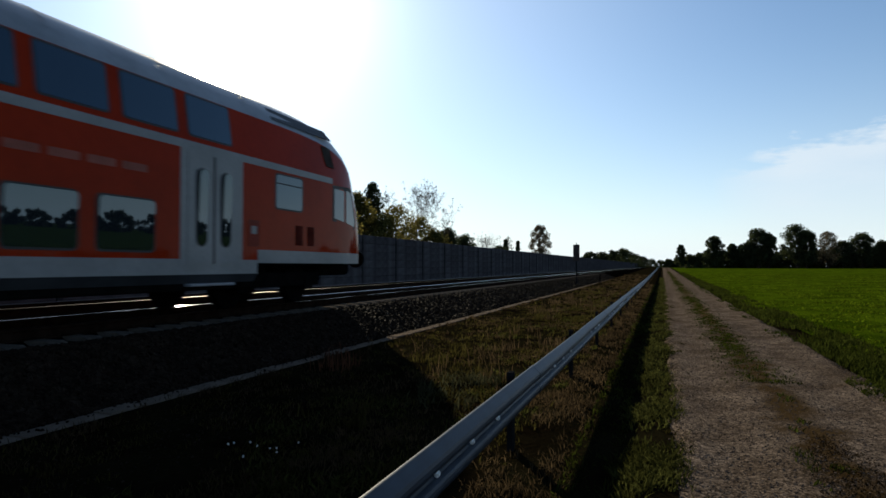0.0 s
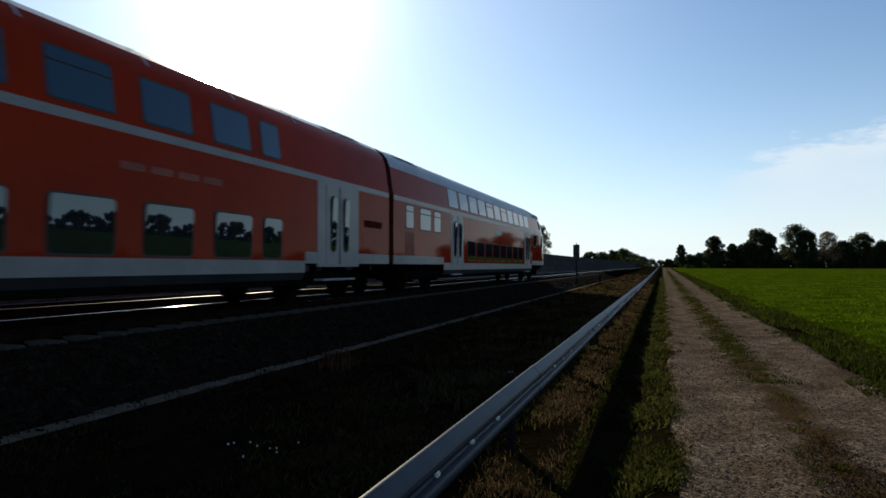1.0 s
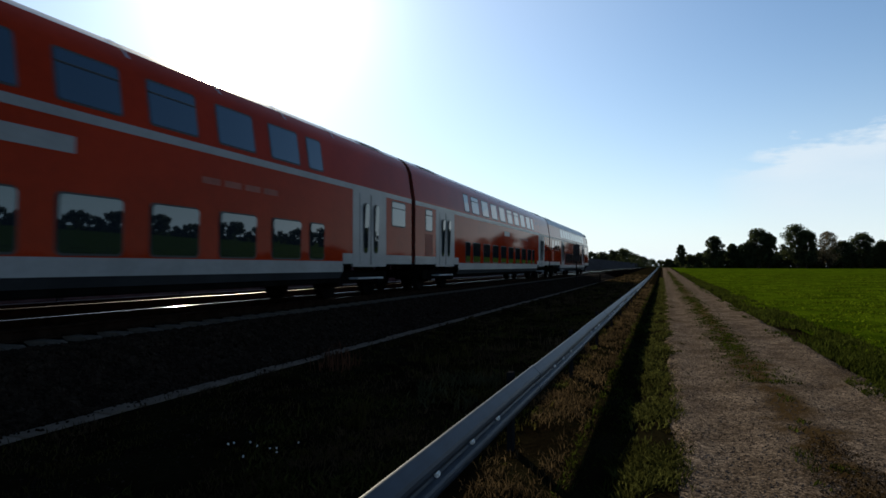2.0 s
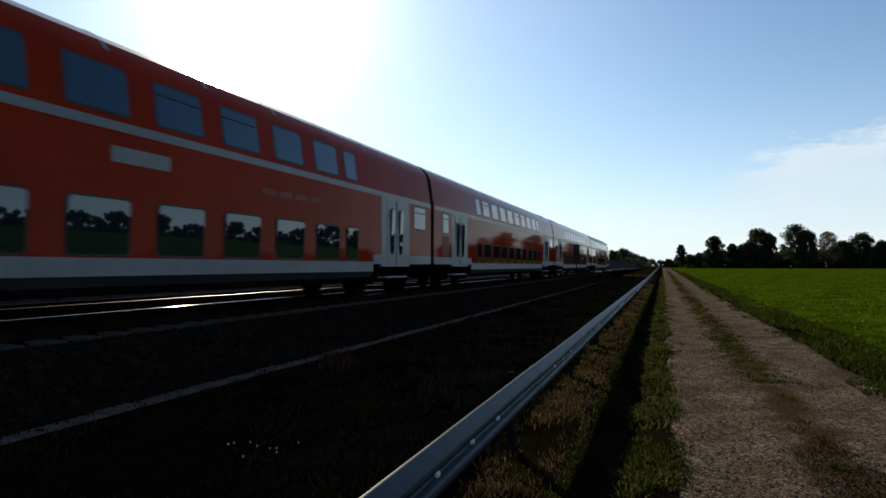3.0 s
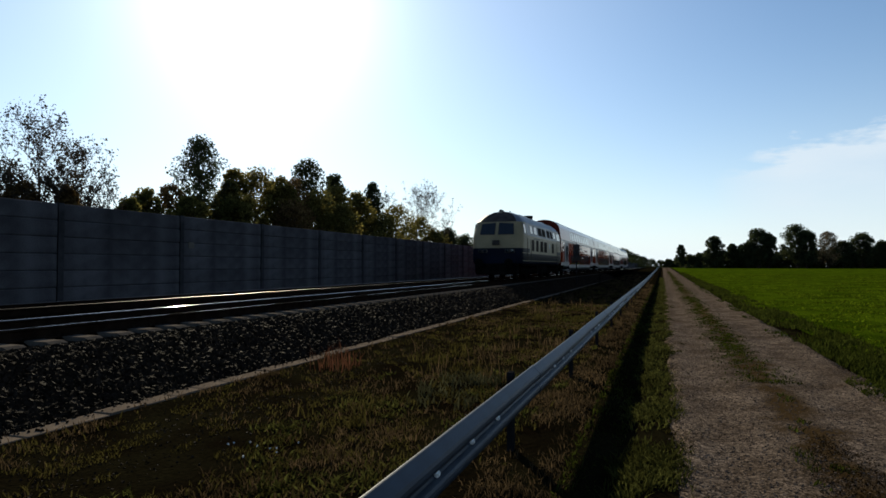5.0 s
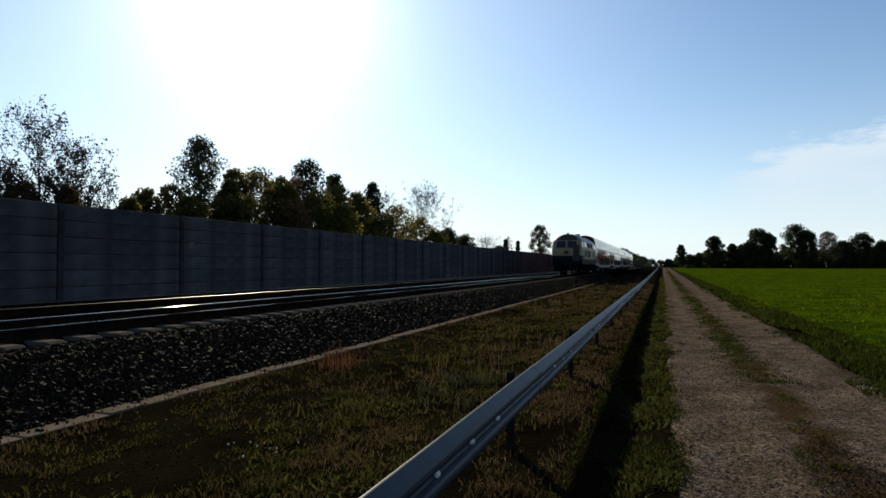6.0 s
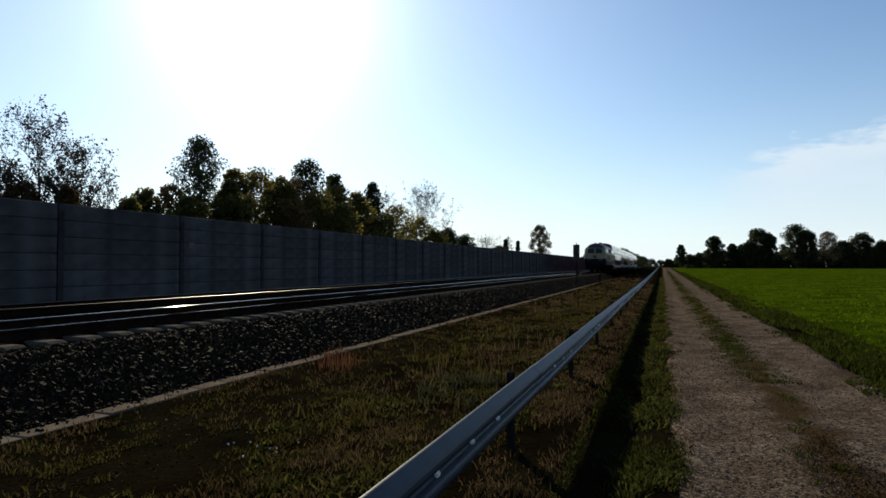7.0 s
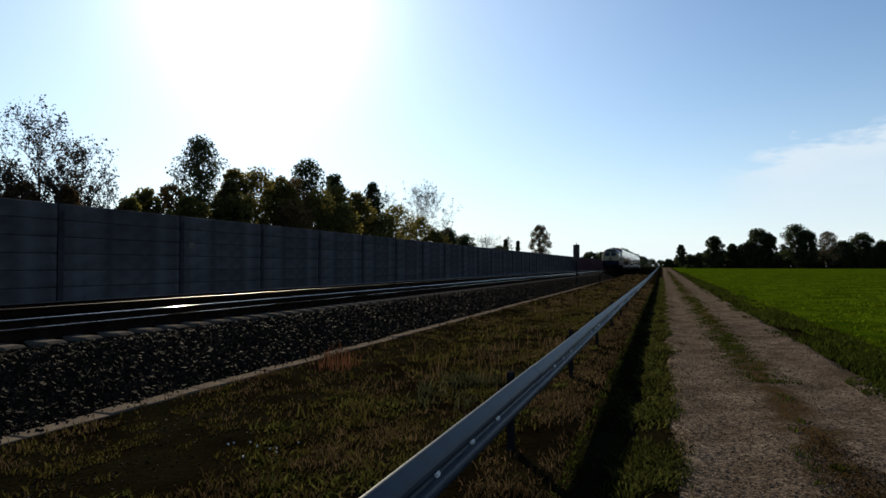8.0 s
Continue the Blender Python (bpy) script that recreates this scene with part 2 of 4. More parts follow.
# ---------------------------------------------------------------- mesh tools
def finish(name, bm, mat, parent=None, label="", smooth=False):
    me = bpy.data.meshes.new(name)
    bmesh.ops.recalc_face_normals(bm, faces=bm.faces)
    bm.to_mesh(me)
    bm.free()
    me.materials.append(mat)
    if smooth:
        for p in me.polygons:
            p.use_smooth = True
    ob = new(name, me)
    if parent is not None:
        ob.parent = parent
    if label:
        tagged(ob, label)
    return ob


def part(name, bm, mat, parent, label="", smooth=False):
    return finish(name, bm, mat, parent, label, smooth)


def quick(name, verts, faces, mat, parent=None):
    me = bpy.data.meshes.new(name)
    me.from_pydata(verts, [], faces)
    me.materials.append(mat)
    ob = new(name, me)
    if parent is not None:
        ob.parent = parent
    return ob


def box(bm, x0, x1, y0, y1, z0, z1, bevel=0.0):
    r = bmesh.ops.create_cube(bm, size=1.0, matrix=Matrix.Translation(((x0 + x1) / 2, (y0 + y1) / 2, (z0 + z1) / 2)) @ Matrix.Diagonal((abs(x1 - x0), abs(y1 - y0), abs(z1 - z0), 1)))
    if bevel > 0:
        es = {e for v in r["verts"] for e in v.link_edges}
        bmesh.ops.bevel(bm, geom=list(es), offset=bevel, segments=2, affect="EDGES", profile=0.5)
    return bm


def boxed(*a, bevel=0.0):
    return box(bmesh.new(), *a, bevel=bevel)


def rod(bm, p, q, r0, r1=None, n=8):
    p, q = Vector(p), Vector(q)
    d = q - p
    m = Matrix.Translation((p + q) / 2) @ d.to_track_quat("Z", "Y").to_matrix().to_4x4()
    bmesh.ops.create_cone(bm, cap_ends=True, segments=n, radius1=r0, radius2=r0 if r1 is None else r1, depth=d.length, matrix=m)
    return bm


def extruded(profile, y0, y1):
    """A closed (x, z) outline drawn along y."""
    bm = bmesh.new()
    a = [bm.verts.new((x, y0, z)) for x, z in profile]
    b = [bm.verts.new((x, y1, z)) for x, z in profile]
    n = len(profile)
    for i in range(n):
        bm.faces.new((a[i], a[(i + 1) % n], b[(i + 1) % n], b[i]))
    bm.faces.new(a)
    bm.faces.new(b[::-1])
    return bm


def grid_sheet(name, xs, ys, height, mat, smooth=True):
    verts = [(x, y, height(x, y)) for y in ys for x in xs]
    w = len(xs)
    faces = [(j * w + i, j * w + i + 1, (j + 1) * w + i + 1, (j + 1) * w + i) for j in range(len(ys) - 1) for i in range(w - 1)]
    ob = quick(name, verts, faces, mat)
    if smooth:
        for p in ob.data.polygons:
            p.use_smooth = True
    return ob


def empty(name, m=None):
    ob = new(name)
    ob.empty_display_size = 0.3
    if m is not None:
        ob.matrix_basis = m
    return ob


# ---------------------------------------------------------------- the lie of the land
RAIL_TOP = 0.79
TRACK, TRACK_FAR = -9.11, -13.15
WALL_X = -16.75


def lift(y):
    """The far land rises a little."""
    t = min(max((y - 30) / 260, 0), 1)
    return 0.9 * t * t * (3 - 2 * t)


far_axis = [-2600, -1500, -800, -400, -200, -120, -80, -50, -30, -20, -16, -12, -9, -7, -6, -5, -4, -3, -2, -1, 0, 1, 2, 3, 4, 6, 9, 14, 20, 30, 50, 80, 120, 200, 400, 800, 1500, 2600]
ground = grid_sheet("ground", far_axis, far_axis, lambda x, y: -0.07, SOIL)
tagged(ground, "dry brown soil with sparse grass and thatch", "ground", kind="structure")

field_x = [3.35, 3.6, 4, 5, 7, 10, 15, 25, 40, 70, 120, 200, 330, 520]
field_y = [-60, -20, -5, 0, 5, 10, 20, 30, 50, 80, 120, 170, 230, 300, 420]
field = grid_sheet("field", field_x, field_y, lambda x, y: 0.0 + lift(math.hypot(x, y)), FIELD)
tagged(field, "bright green field of young low crop", "field", kind="structure")

path_x = [0.0 + 0.095 * i for i in range(32)]
path_y = [-6 + 0.25 * i for i in range(160)] + [35 + 5 * i for i in range(60)]


def path_height(x, y):
    rut = 0.03 * (math.exp(-((x - 0.58) / 0.32) ** 2) + math.exp(-((x - 2.12) / 0.38) ** 2))
    edge = 0.10 * min(1.0, max(0.0, (0.14 - x) / 0.16) + max(0.0, (x - 2.75) / 0.2))
    return 0.01 - rut - edge + 0.012 * noise.noise((x * 2, y * 1.2, 3)) + lift(y)


path = grid_sheet("path", path_x, path_y, path_height, GRAVEL)
for v in path.data.vertices:
    if v.co.x < 0.1 or v.co.x > 2.7:
        v.co.x += 0.16 * noise.noise((v.co.y * 0.7, v.co.x, 5)) + 0.07 * noise.noise((v.co.y * 2.9, v.co.x, 6))
tagged(path, "grey-brown gravel farm track with two worn wheel ruts", "gravel path", kind="structure")


def bed_profile():
    return [(-18.6, -0.1), (-16.3, 0.45), (-15.4, 0.55), (-14.5, 0.56), (-14.36, 0.632), (-11.94, 0.632), (-11.8, 0.56), (-10.46, 0.56), (-10.32, 0.632), (-8.34, 0.632), (-8.2, 0.56), (-7.55, 0.56), (-7.3, 0.53), (-6.15, 0.03), (-6.0, -0.1)]


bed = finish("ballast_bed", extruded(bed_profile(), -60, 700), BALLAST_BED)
tagged(bed, "crushed stone railway ballast bed, near-black with the shade between its stones", "ballast", kind="structure")


# ---------------------------------------------------------------- rails and sleepers
def rail_profile(xc):
    half = [(0.07, 0.0), (0.07, 0.012), (0.012, 0.035), (0.01, 0.12), (0.034, 0.135), (0.036, 0.154), (0.0345, 0.160), (0.031, 0.1648), (0.0255, 0.1682), (0.018, 0.1704), (0.009, 0.1717), (0.0, 0.172)]
    right = [(xc + a, RAIL_TOP - 0.172 + b) for a, b in half]
    left = [(xc - a, RAIL_TOP - 0.172 + b) for a, b in reversed(half[:-1])]
    return right + left


def rail(xc, inner, bright):
    """inner: the side on which the wheel flanges run and polish the head's corner."""
    ob = finish("rail", extruded(rail_profile(xc), -60, 700), RUST)
    ob.data.materials.append(bright)
    for p in ob.data.polygons:
        if p.normal.z > 0.3 and p.center.z > RAIL_TOP - 0.016 and inner * (p.center.x - xc) > -0.016:
            p.material_index = 1
    return tagged(ob, "rusty steel rail with a polished running surface", "rail", "rails", "structure")


for c, bright in ((TRACK, STEEL), (TRACK_FAR, DULL_STEEL)):
    for s in (-1, 1):
        rail(c + s * 0.7535, -s, bright)

SLEEPER_ME = None


def sleeper(x, y):
    global SLEEPER_ME
    if SLEEPER_ME is None:
        prof = [(-1.3, 0), (1.3, 0), (1.3, 0.17), (1.22, 0.2), (-1.22, 0.2), (-1.3, 0.17)]
        bm = extruded(prof, -0.14, 0.14)
        ob = finish("sleeper", bm, SLEEPER)
        SLEEPER_ME = ob.data
    else:
        ob = new("sleeper", SLEEPER_ME)
    ob.matrix_basis = pose(x, y, RAIL_TOP - 0.172 - 0.195)
    return tagged(ob, "pale concrete railway sleeper set in ballast", "sleeper", "railway sleepers")


# ---------------------------------------------------------------- noise wall
WALL_BASE, BOARD_H = 0.53, 0.492
wall = empty("noise_wall", pose(WALL_X, 0, WALL_BASE))
tagged(wall, "long grey concrete railway noise wall of stacked boards between posts", "noise wall", kind="structure")


def wall_pieces():
    board = boxed(-0.06, 0.06, 0.09, 4.91, 0.0, BOARD_H + 0.003, bevel=0.04)
    first = part("panel", board, PANEL, wall)
    me = first.data
    bm = bmesh.new()
    for x0, x1 in ((-0.09, -0.075), (0.075, 0.09)):
        box(bm, x0, x1, -0.09, 0.09, -0.3, 6 * BOARD_H + 0.02)
    box(bm, -0.075, 0.075, -0.006, 0.006, -0.3, 6 * BOARD_H + 0.02)
    post0 = part("wall_post", bm, WALL_POST, wall)
    rng = random.Random(5)
    used = False
    for k in range(-9, 36):
        y = 14.1 + 5.0 * k
        for j in range(6):
            ob = first if not used else new("panel", me)
            used = True
            ob.parent = wall
            ob.matrix_basis = pose(rng.uniform(-0.006, 0.006), y, j * BOARD_H)
        ob = post0 if k == -9 else new("wall_post", post0.data)
        ob.parent = wall
        ob.matrix_basis = pose(0, y, 0)
    part("wall_sign", boxed(0.062, 0.075, 19.45, 19.75, 1.78, 2.0, bevel=0.004), LETTER_GREY, wall, "small pale plate")
    far = bmesh.new()
    for j in range(6):
        for k in range(36, 130):
            box(far, -0.06, 0.06, 14.1 + 5 * k + 0.03, 14.1 + 5 * k + 4.97, j * BOARD_H, (j + 1) * BOARD_H + 0.003)
    tagged(part("far_panels", far, PANEL, wall), kind="stuff")


# ---------------------------------------------------------------- cable duct
def cable_duct():
    duct = empty("cable_duct", pose(-5.85, 0, 0.0))
    tagged(duct, "pale concrete cable duct with loose lids beside the ballast", "cable duct", kind="structure")
    lid = part("lid", boxed(-0.13, 0.13, 0.006, 0.494, -0.03, 0.03, bevel=0.008), CONCRETE, duct)
    rng = random.Random(2)
    for k in range(190):
        ob = lid if k == 0 else new("lid", lid.data)
        ob.parent = duct
        y = 2.0 + 0.5 * k
        ob.matrix_basis = pose(rng.uniform(-0.022, 0.022), y, 0.0 + rng.uniform(-0.012, 0.008), rng.uniform(-0.4, 0.4), rng.uniform(-0.6, 0.6), rng.uniform(-0.5, 0.5))
    part("far_lids", boxed(-0.13, 0.13, 97.0, 600, -0.03, 0.03), CONCRETE, duct)
    part("trough", boxed(-0.17, 0.17, -20, 600, -0.2, -0.035), CONCRETE, duct)


# ---------------------------------------------------------------- guard rail
def guard_rail():
    g = empty("guard_rail", pose(-1.23, 0, 0))
    tagged(g, "galvanised steel crash barrier on posts beside the gravel track", "guard rail", kind="structure")
    upper = [(0.028, 0.156), (0.03, 0.164), (0.038, 0.174), (0.068, 0.190), (0.079, 0.203), (0.083, 0.22), (0.079, 0.24), (0.068, 0.258), (0.045, 0.279), (0.02, 0.298), (0.008, 0.31), (0.0, 0.312)]
    outer = [(x, 0.312 - z) for x, z in reversed(upper)] + upper[1:]
    inner = [(x - 0.006, z) for x, z in reversed(outer)]
    z0 = 0.346
    prof = [(x, z + z0) for x, z in outer + inner]
    rng = random.Random(9)
    beam = None
    for k in range(-3, 60):
        y = 2.25 + 4.05 * k
        if beam is None:
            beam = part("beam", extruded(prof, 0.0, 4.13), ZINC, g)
            ob = beam
        else:
            ob = new("beam", beam.data)
            ob.parent = g
        ob.matrix_basis = pose(0.005 * (k % 2), y, lift(y), 0.03 * rng.uniform(-1, 1), 0, 0)
    post = None
    for k in range(-2, 48):
        y = 5.75 + 4.05 * k
        if post is None:
            bm = bmesh.new()
            box(bm, -0.115, -0.06, -0.05, 0.05, -0.3, 0.685, bevel=0.004)
            box(bm, -0.06, -0.002, -0.035, 0.035, 0.40, 0.60, bevel=0.004)
            post = part("post", bm, POST_STEEL, g)
            ob = post
        else:
            ob = new("post", post.data)
            ob.parent = g
        ob.matrix_basis = pose(0, y, lift(y))
    bolt = None
    for k in range(12):
        for dy in (-0.69, 0.0, 0.69):
            if bolt is None:
                bm = bmesh.new()
                rod(bm, (-0.002, 0, 0), (0.012, 0, 0), 0.026, 0.024, 12)
                rod(bm, (0.012, 0, 0), (0.022, 0, 0), 0.018, 0.014, 8)
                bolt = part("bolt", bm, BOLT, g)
                ob = bolt
            else:
                ob = new("bolt", bolt.data)
                ob.parent = g
            y = 4.06 + 4.05 * k + dy
            ob.matrix_basis = pose(0.034, y, z0 + 0.156 + lift(y))


# ---------------------------------------------------------------- train: common
W = 1.39
PROFILE = [(1.30, 0.55), (1.39, 0.71), (1.39, 0.98), (1.39, 2.0), (1.39, 2.87), (1.385, 3.05), (1.375, 3.10), (1.255, 3.90), (1.17, 4.12), (1.03, 4.30), (0.80, 4.46), (0.45, 4.58), (0.0, 4.631)]


def side_x(z, prof=None):
    prof = prof or PROFILE
    for (x0, z0), (x1, z1) in zip(prof, prof[1:]):
        if z0 <= z <= z1:
            return x0 + (x1 - x0) * (z - z0) / (z1 - z0) if z1 > z0 else x0
    return prof[-1][0]


def loft(rows, mat, name, parent, label="", smooth=True, sides=(1, -1)):
    """Rows of points joined to a sheet; both sides mirrored in x."""
    bm = bmesh.new()
    for s in sides:
        vs = [[bm.verts.new((s * x, y, z)) for x, y, z in r] for r in rows]
        for a, b in zip(vs, vs[1:]):
            for i in range(len(a) - 1):
                bm.faces.new((a[i], a[i + 1], b[i + 1], b[i]))
    bmesh.ops.remove_doubles(bm, verts=bm.verts, dist=0.0005)
    ob = part(name, bm, mat, parent, label, smooth)
    return ob


def rounded(y0, y1, z0, z1, r, n=4):
    pts = []
    for cy, cz, a0 in ((y1 - r, z0 + r, -90), (y1 - r, z1 - r, 0), (y0 + r, z1 - r, 90), (y0 + r, z0 + r, 180)):
        for k in range(n + 1):
            a = radians(a0 + 90 * k / n)
            pts.append((cy + r * math.cos(a), cz + r * math.sin(a)))
    return pts


def side_plate(y0, y1, z0, z1, off, r=0.08, s=1, prof=None, depth=0.03, lean=0.0):
    """A rounded plate lying on the vehicle's side, proud by off."""
    bm = bmesh.new()
    pts = rounded(y0, y1, z0, z1, r)
    xa, xb = side_x(z0, prof), side_x(z1, prof) + lean

    def px(z):
        return xa + (xb - xa) * (z - z0) / (z1 - z0)
    top = [bm.verts.new((s * (px(z) + off), y, z)) for y, z in pts]
    bot = [bm.verts.new((s * (px(z) + off - depth), y, z)) for y, z in pts]
    bm.faces.new(top)
    n = len(pts)
    for i in range(n):
        bm.faces.new((top[i], top[(i + 1) % n], bot[(i + 1) % n], bot[i]))
    return bm


def window(parent, y0, y1, z0, z1, s, r=0.09, prof=None, vent=False, lean=0.0):
    fr = part("window", side_plate(y0, y1, z0, z1, 0.006, r, s, prof), RUBBER, parent)
    part("pane", side_plate(y0 + 0.035, y1 - 0.035, z0 + 0.035, z1 - 0.035, 0.010, r * 0.8, s, prof, lean=lean), GLASS, fr)
    if vent:
        zz = z0 + (z1 - z0) * 0.72
        xx = side_x(zz, prof) + 0.012
        part("vent_bar", boxed(s * xx - 0.008, s * xx + 0.008, y0 + 0.04, y1 - 0.04, zz - 0.012, zz + 0.012), RUBBER, fr)
    return fr


def bogie(parent, yc, wheelbase=2.5, r=0.46, half=1.15):
    b = part("bogie", boxed(-half, half, yc - wheelbase / 2 - 0.55, yc + wheelbase / 2 + 0.55, 0.48, 0.72, bevel=0.05), UNDER, parent)
    for s in (-1, 1):
        part("side_frame", boxed(s * (half - 0.12), s * half, yc - wheelbase / 2 - 0.5, yc + wheelbase / 2 + 0.5, 0.4, 0.62, bevel=0.03), UNDER, b)
        for e in (-1, 1):
            bm = bmesh.new()
            y = yc + e * wheelbase / 2
            rod(bm, (s * 0.69, y, r), (s * 0.82, y, r), r, r, 28)
            rod(bm, (s * 0.66, y, r), (s * 0.69, y, r), r + 0.03, r + 0.03, 28)
            part("wheel", bm, UNDER, b)
            part("axle_box", boxed(s * 0.95, s * 1.2, y - 0.16, y + 0.16, r - 0.14, r + 0.16, bevel=0.03), UNDER, b)
            bm = bmesh.new()
            rod(bm, (s * 0.9, yc + e * 0.3, 0.5), (s * 0.9, yc + e * 0.3, 0.9), 0.1, 0.1, 10)
            part("spring", bm, UNDER, b)
    return b


def door(parent, y0, y1, s):
    d = part("door", side_plate(y0, y1, 0.84, 3.0, 0.008, 0.04, s, depth=0.04), GREY_BAND, parent, "pale grey double door with tall slot windows")
    mid = (y0 + y1) / 2
    for e in (-1, 1):
        a, b = sorted((mid + e * 0.02, mid + e * 0.68))
        leaf = part("leaf", side_plate(a, b, 0.9, 2.84, 0.018, 0.04, s, depth=0.03), GREY_BAND, d)
        c = mid + e * 0.33
        part("pane", side_plate(c - 0.15, c + 0.15, 1.2, 2.6, 0.024, 0.145, s, depth=0.02), RUBBER, d)
        part("pane", side_plate(c - 0.12, c + 0.12, 1.23, 2.57, 0.028, 0.118, s, depth=0.02, lean=0.055), GLASS, d)
    part("seam", side_plate(mid - 0.022, mid + 0.022, 0.9, 2.84, 0.026, 0.005, s, depth=0.02), RUBBER, d)
    part("step", boxed(s * 1.1, s * 1.42, y0 + 0.25, y1 - 0.25, 0.50, 0.55, bevel=0.01), ROOF_GREY, d)
    return d


def section(y, top=4.631, wide=1.0, i0=0, i1=None, z0=None):
    rows = []
    for x, z in PROFILE[i0:i1]:
        if top < 4.63 and z > 0.9:
            z = 0.9 + (z - 0.9) * (top - 0.9) / 3.731
        rows.append((x * wide, y, z if z0 is None else max(z, z0)))
    return rows


NOSE = [(22.9, 4.631, 1.0), (23.7, 4.61, 1.0), (24.4, 4.57, 1.0), (25.0, 4.49, 0.998), (25.5, 4.36, 0.99), (25.9, 4.17, 0.977), (26.2, 3.93, 0.96), (26.42, 3.50, 0.94), (26.58, 2.75, 0.922), (26.66, 2.0, 0.91), (26.69, 1.35, 0.905)]


def nose_wide(y):
    """How wide the driving coach is at y, next to its full width."""
    for (a, _, p), (b, _, q) in zip(NOSE, NOSE[1:]):
        if a <= y <= b:
            return p + (q - p) * (y - a) / (b - a)
    return 1.0 if y < 22.9 else 0.905


def nose_plate(corners, off, s, depth=0.03):
    """A plate that follows the tapering side of the cab; corners as (y, z)."""
    bm = bmesh.new()
    top = [bm.verts.new((s * (side_x(z) * nose_wide(y) + off), y, z)) for y, z in corners]
    bot = [bm.verts.new((s * (side_x(z) * nose_wide(y) + off - depth), y, z)) for y, z in corners]
    bm.faces.new(top)
    n = len(corners)
    for i in range(n):
        bm.faces.new((top[i], top[(i + 1) % n], bot[(i + 1) % n], bot[i]))
    return bm



def coach(name, label, lower, upper, doors, ends, cab=False, vents=(), length=26.8, louvre=None):
    c = empty(name)
    tagged(c, label, "railway coach", "coaches of the train")
    y0, y1 = 0.17, length - 0.17
    secs = [(y0, 4.631, 1.0), (y1, 4.631, 1.0)]
    if cab:
        secs = [(y0, 4.631, 1.0)] + NOSE
    # the low middle part hangs between the bogies, the ends are higher
    lo, hi = 4.9, length - 4.9
    eave = 8 if cab else 10
    loft([section(y, t, w, 2, eave) for y, t, w in secs], RED, "body", c)
    loft([section(y, t, w, eave - 1) for y, t, w in secs], ROOF_GREY, "roof", c, "grey roof")
    for s in (-1, 1):
        for i, mat, nm, lb in ((0, SKIRT_DARK, "lower_skirt", "dark grey lower skirt"), (1, GREY_BAND, "skirt", "pale grey skirt")):
            bm = bmesh.new()
            va = [[bm.verts.new((s * x, y, z)) for x, z in PROFILE[i:i + 2]] for y in (lo, hi)]
            bm.faces.new((va[0][0], va[0][1], va[1][1], va[1][0]))
            part(nm, bm, mat, c, lb)
    for a, b in ((y0, lo), (hi, y1 if not cab else 25.0)):
        for s in (-1, 1):
            part("sill_band", side_plate(a, b, 0.92, 1.19, 0.005, 0.01, s), GREY_BAND, c)
    if cab:
        ys = [25.0, 25.5, 25.9, 26.2, 26.42, 26.58, 26.66]
        for s in (-1, 1):
            loft([[(1.39 * nose_wide(y) + 0.005, y, z) for z in (0.92, 1.19)] for y in ys], GREY_BAND, "sill_band", c, sides=(s,))
    part("underframe", boxed(-1.28, 1.28, lo, hi, 0.42, 0.6, bevel=0.04), UNDER, c)
    part("floor", boxed(-1.34, 1.34, y0 + 0.1, (y1 if not cab else 25.6) - 0.1, 0.88, 0.98), UNDER, c)
    for s in (-1, 1):
        part("stripe", side_plate(y0 + 0.02, (y1 if not cab else 25.0) - 0.02, 2.89, 3.03, 0.006, 0.005, s), GREY_BAND, c, "pale grey waist stripe")
    # end walls
    for e, y in ((0, y0), (1, y1)):
        if cab and e:
            continue
        bm = bmesh.new()
        pts = [(x, z) for x, z in PROFILE[2:]] + [(-x, z) for x, z in reversed(PROFILE[2:-1])]
        bm.faces.new([bm.verts.new((x, y, z)) for x, z in pts])
        # the shade between coaches is in the end wall's colour
        part("end_wall", bm, DIM_RED_BROWN, c)
        sg = -1 if e == 0 else 1
        part("bellows", boxed(-0.62, 0.62, y, y + sg * 0.169, 1.05, 3.3, bevel=0.06), RUBBER, c)
        for s in (-1, 1):
            bm = bmesh.new()
            rod(bm, (s * 0.875, y, 1.05), (s * 0.875, y + sg * 0.13, 1.05), 0.09, 0.09, 12)
            rod(bm, (s * 0.875, y + sg * 0.11, 1.05), (s * 0.875, y + sg * 0.16, 1.05), 0.22, 0.22, 18)
            part("buffer", bm, UNDER, c)
    if cab:
        part("bumper", boxed(-1.08, 1.08, 24.9, 26.55, 0.62, 1.3, bevel=0.12), UNDER, c, "dark front apron")
        bm = bmesh.new()
        pts = [(x * 0.9, z) for x, z in ((1.39, 0.95), (1.39, 1.2), (0.9, 1.3), (-0.9, 1.3), (-1.39, 1.2), (-1.39, 0.95))]
        bm.faces.new([bm.verts.new((x, 26.685, z)) for x, z in pts])
        part("nose_plate", bm, RED, c)
        for s in (-1, 1):
            bm = bmesh.new()
            rod(bm, (s * 0.875, 26.4, 1.05), (s * 0.875, 27.3, 1.05), 0.1, 0.1, 12)
            rod(bm, (s * 0.875, 27.26, 1.05), (s * 0.875, 27.36, 1.05), 0.24, 0.23, 18)
            part("buffer", bm, UNDER, c)
            w0 = part("cab_window", nose_plate([(25.0, 1.98), (26.3, 1.82), (26.36, 2.05), (26.08, 2.86), (25.9, 2.9), (25.0, 2.86)], 0.006, s), RUBBER, c)
            part("pane", nose_plate([(25.07, 2.05), (25.62, 1.98), (25.62, 2.78), (25.07, 2.78)], 0.012, s), GLASS, w0)
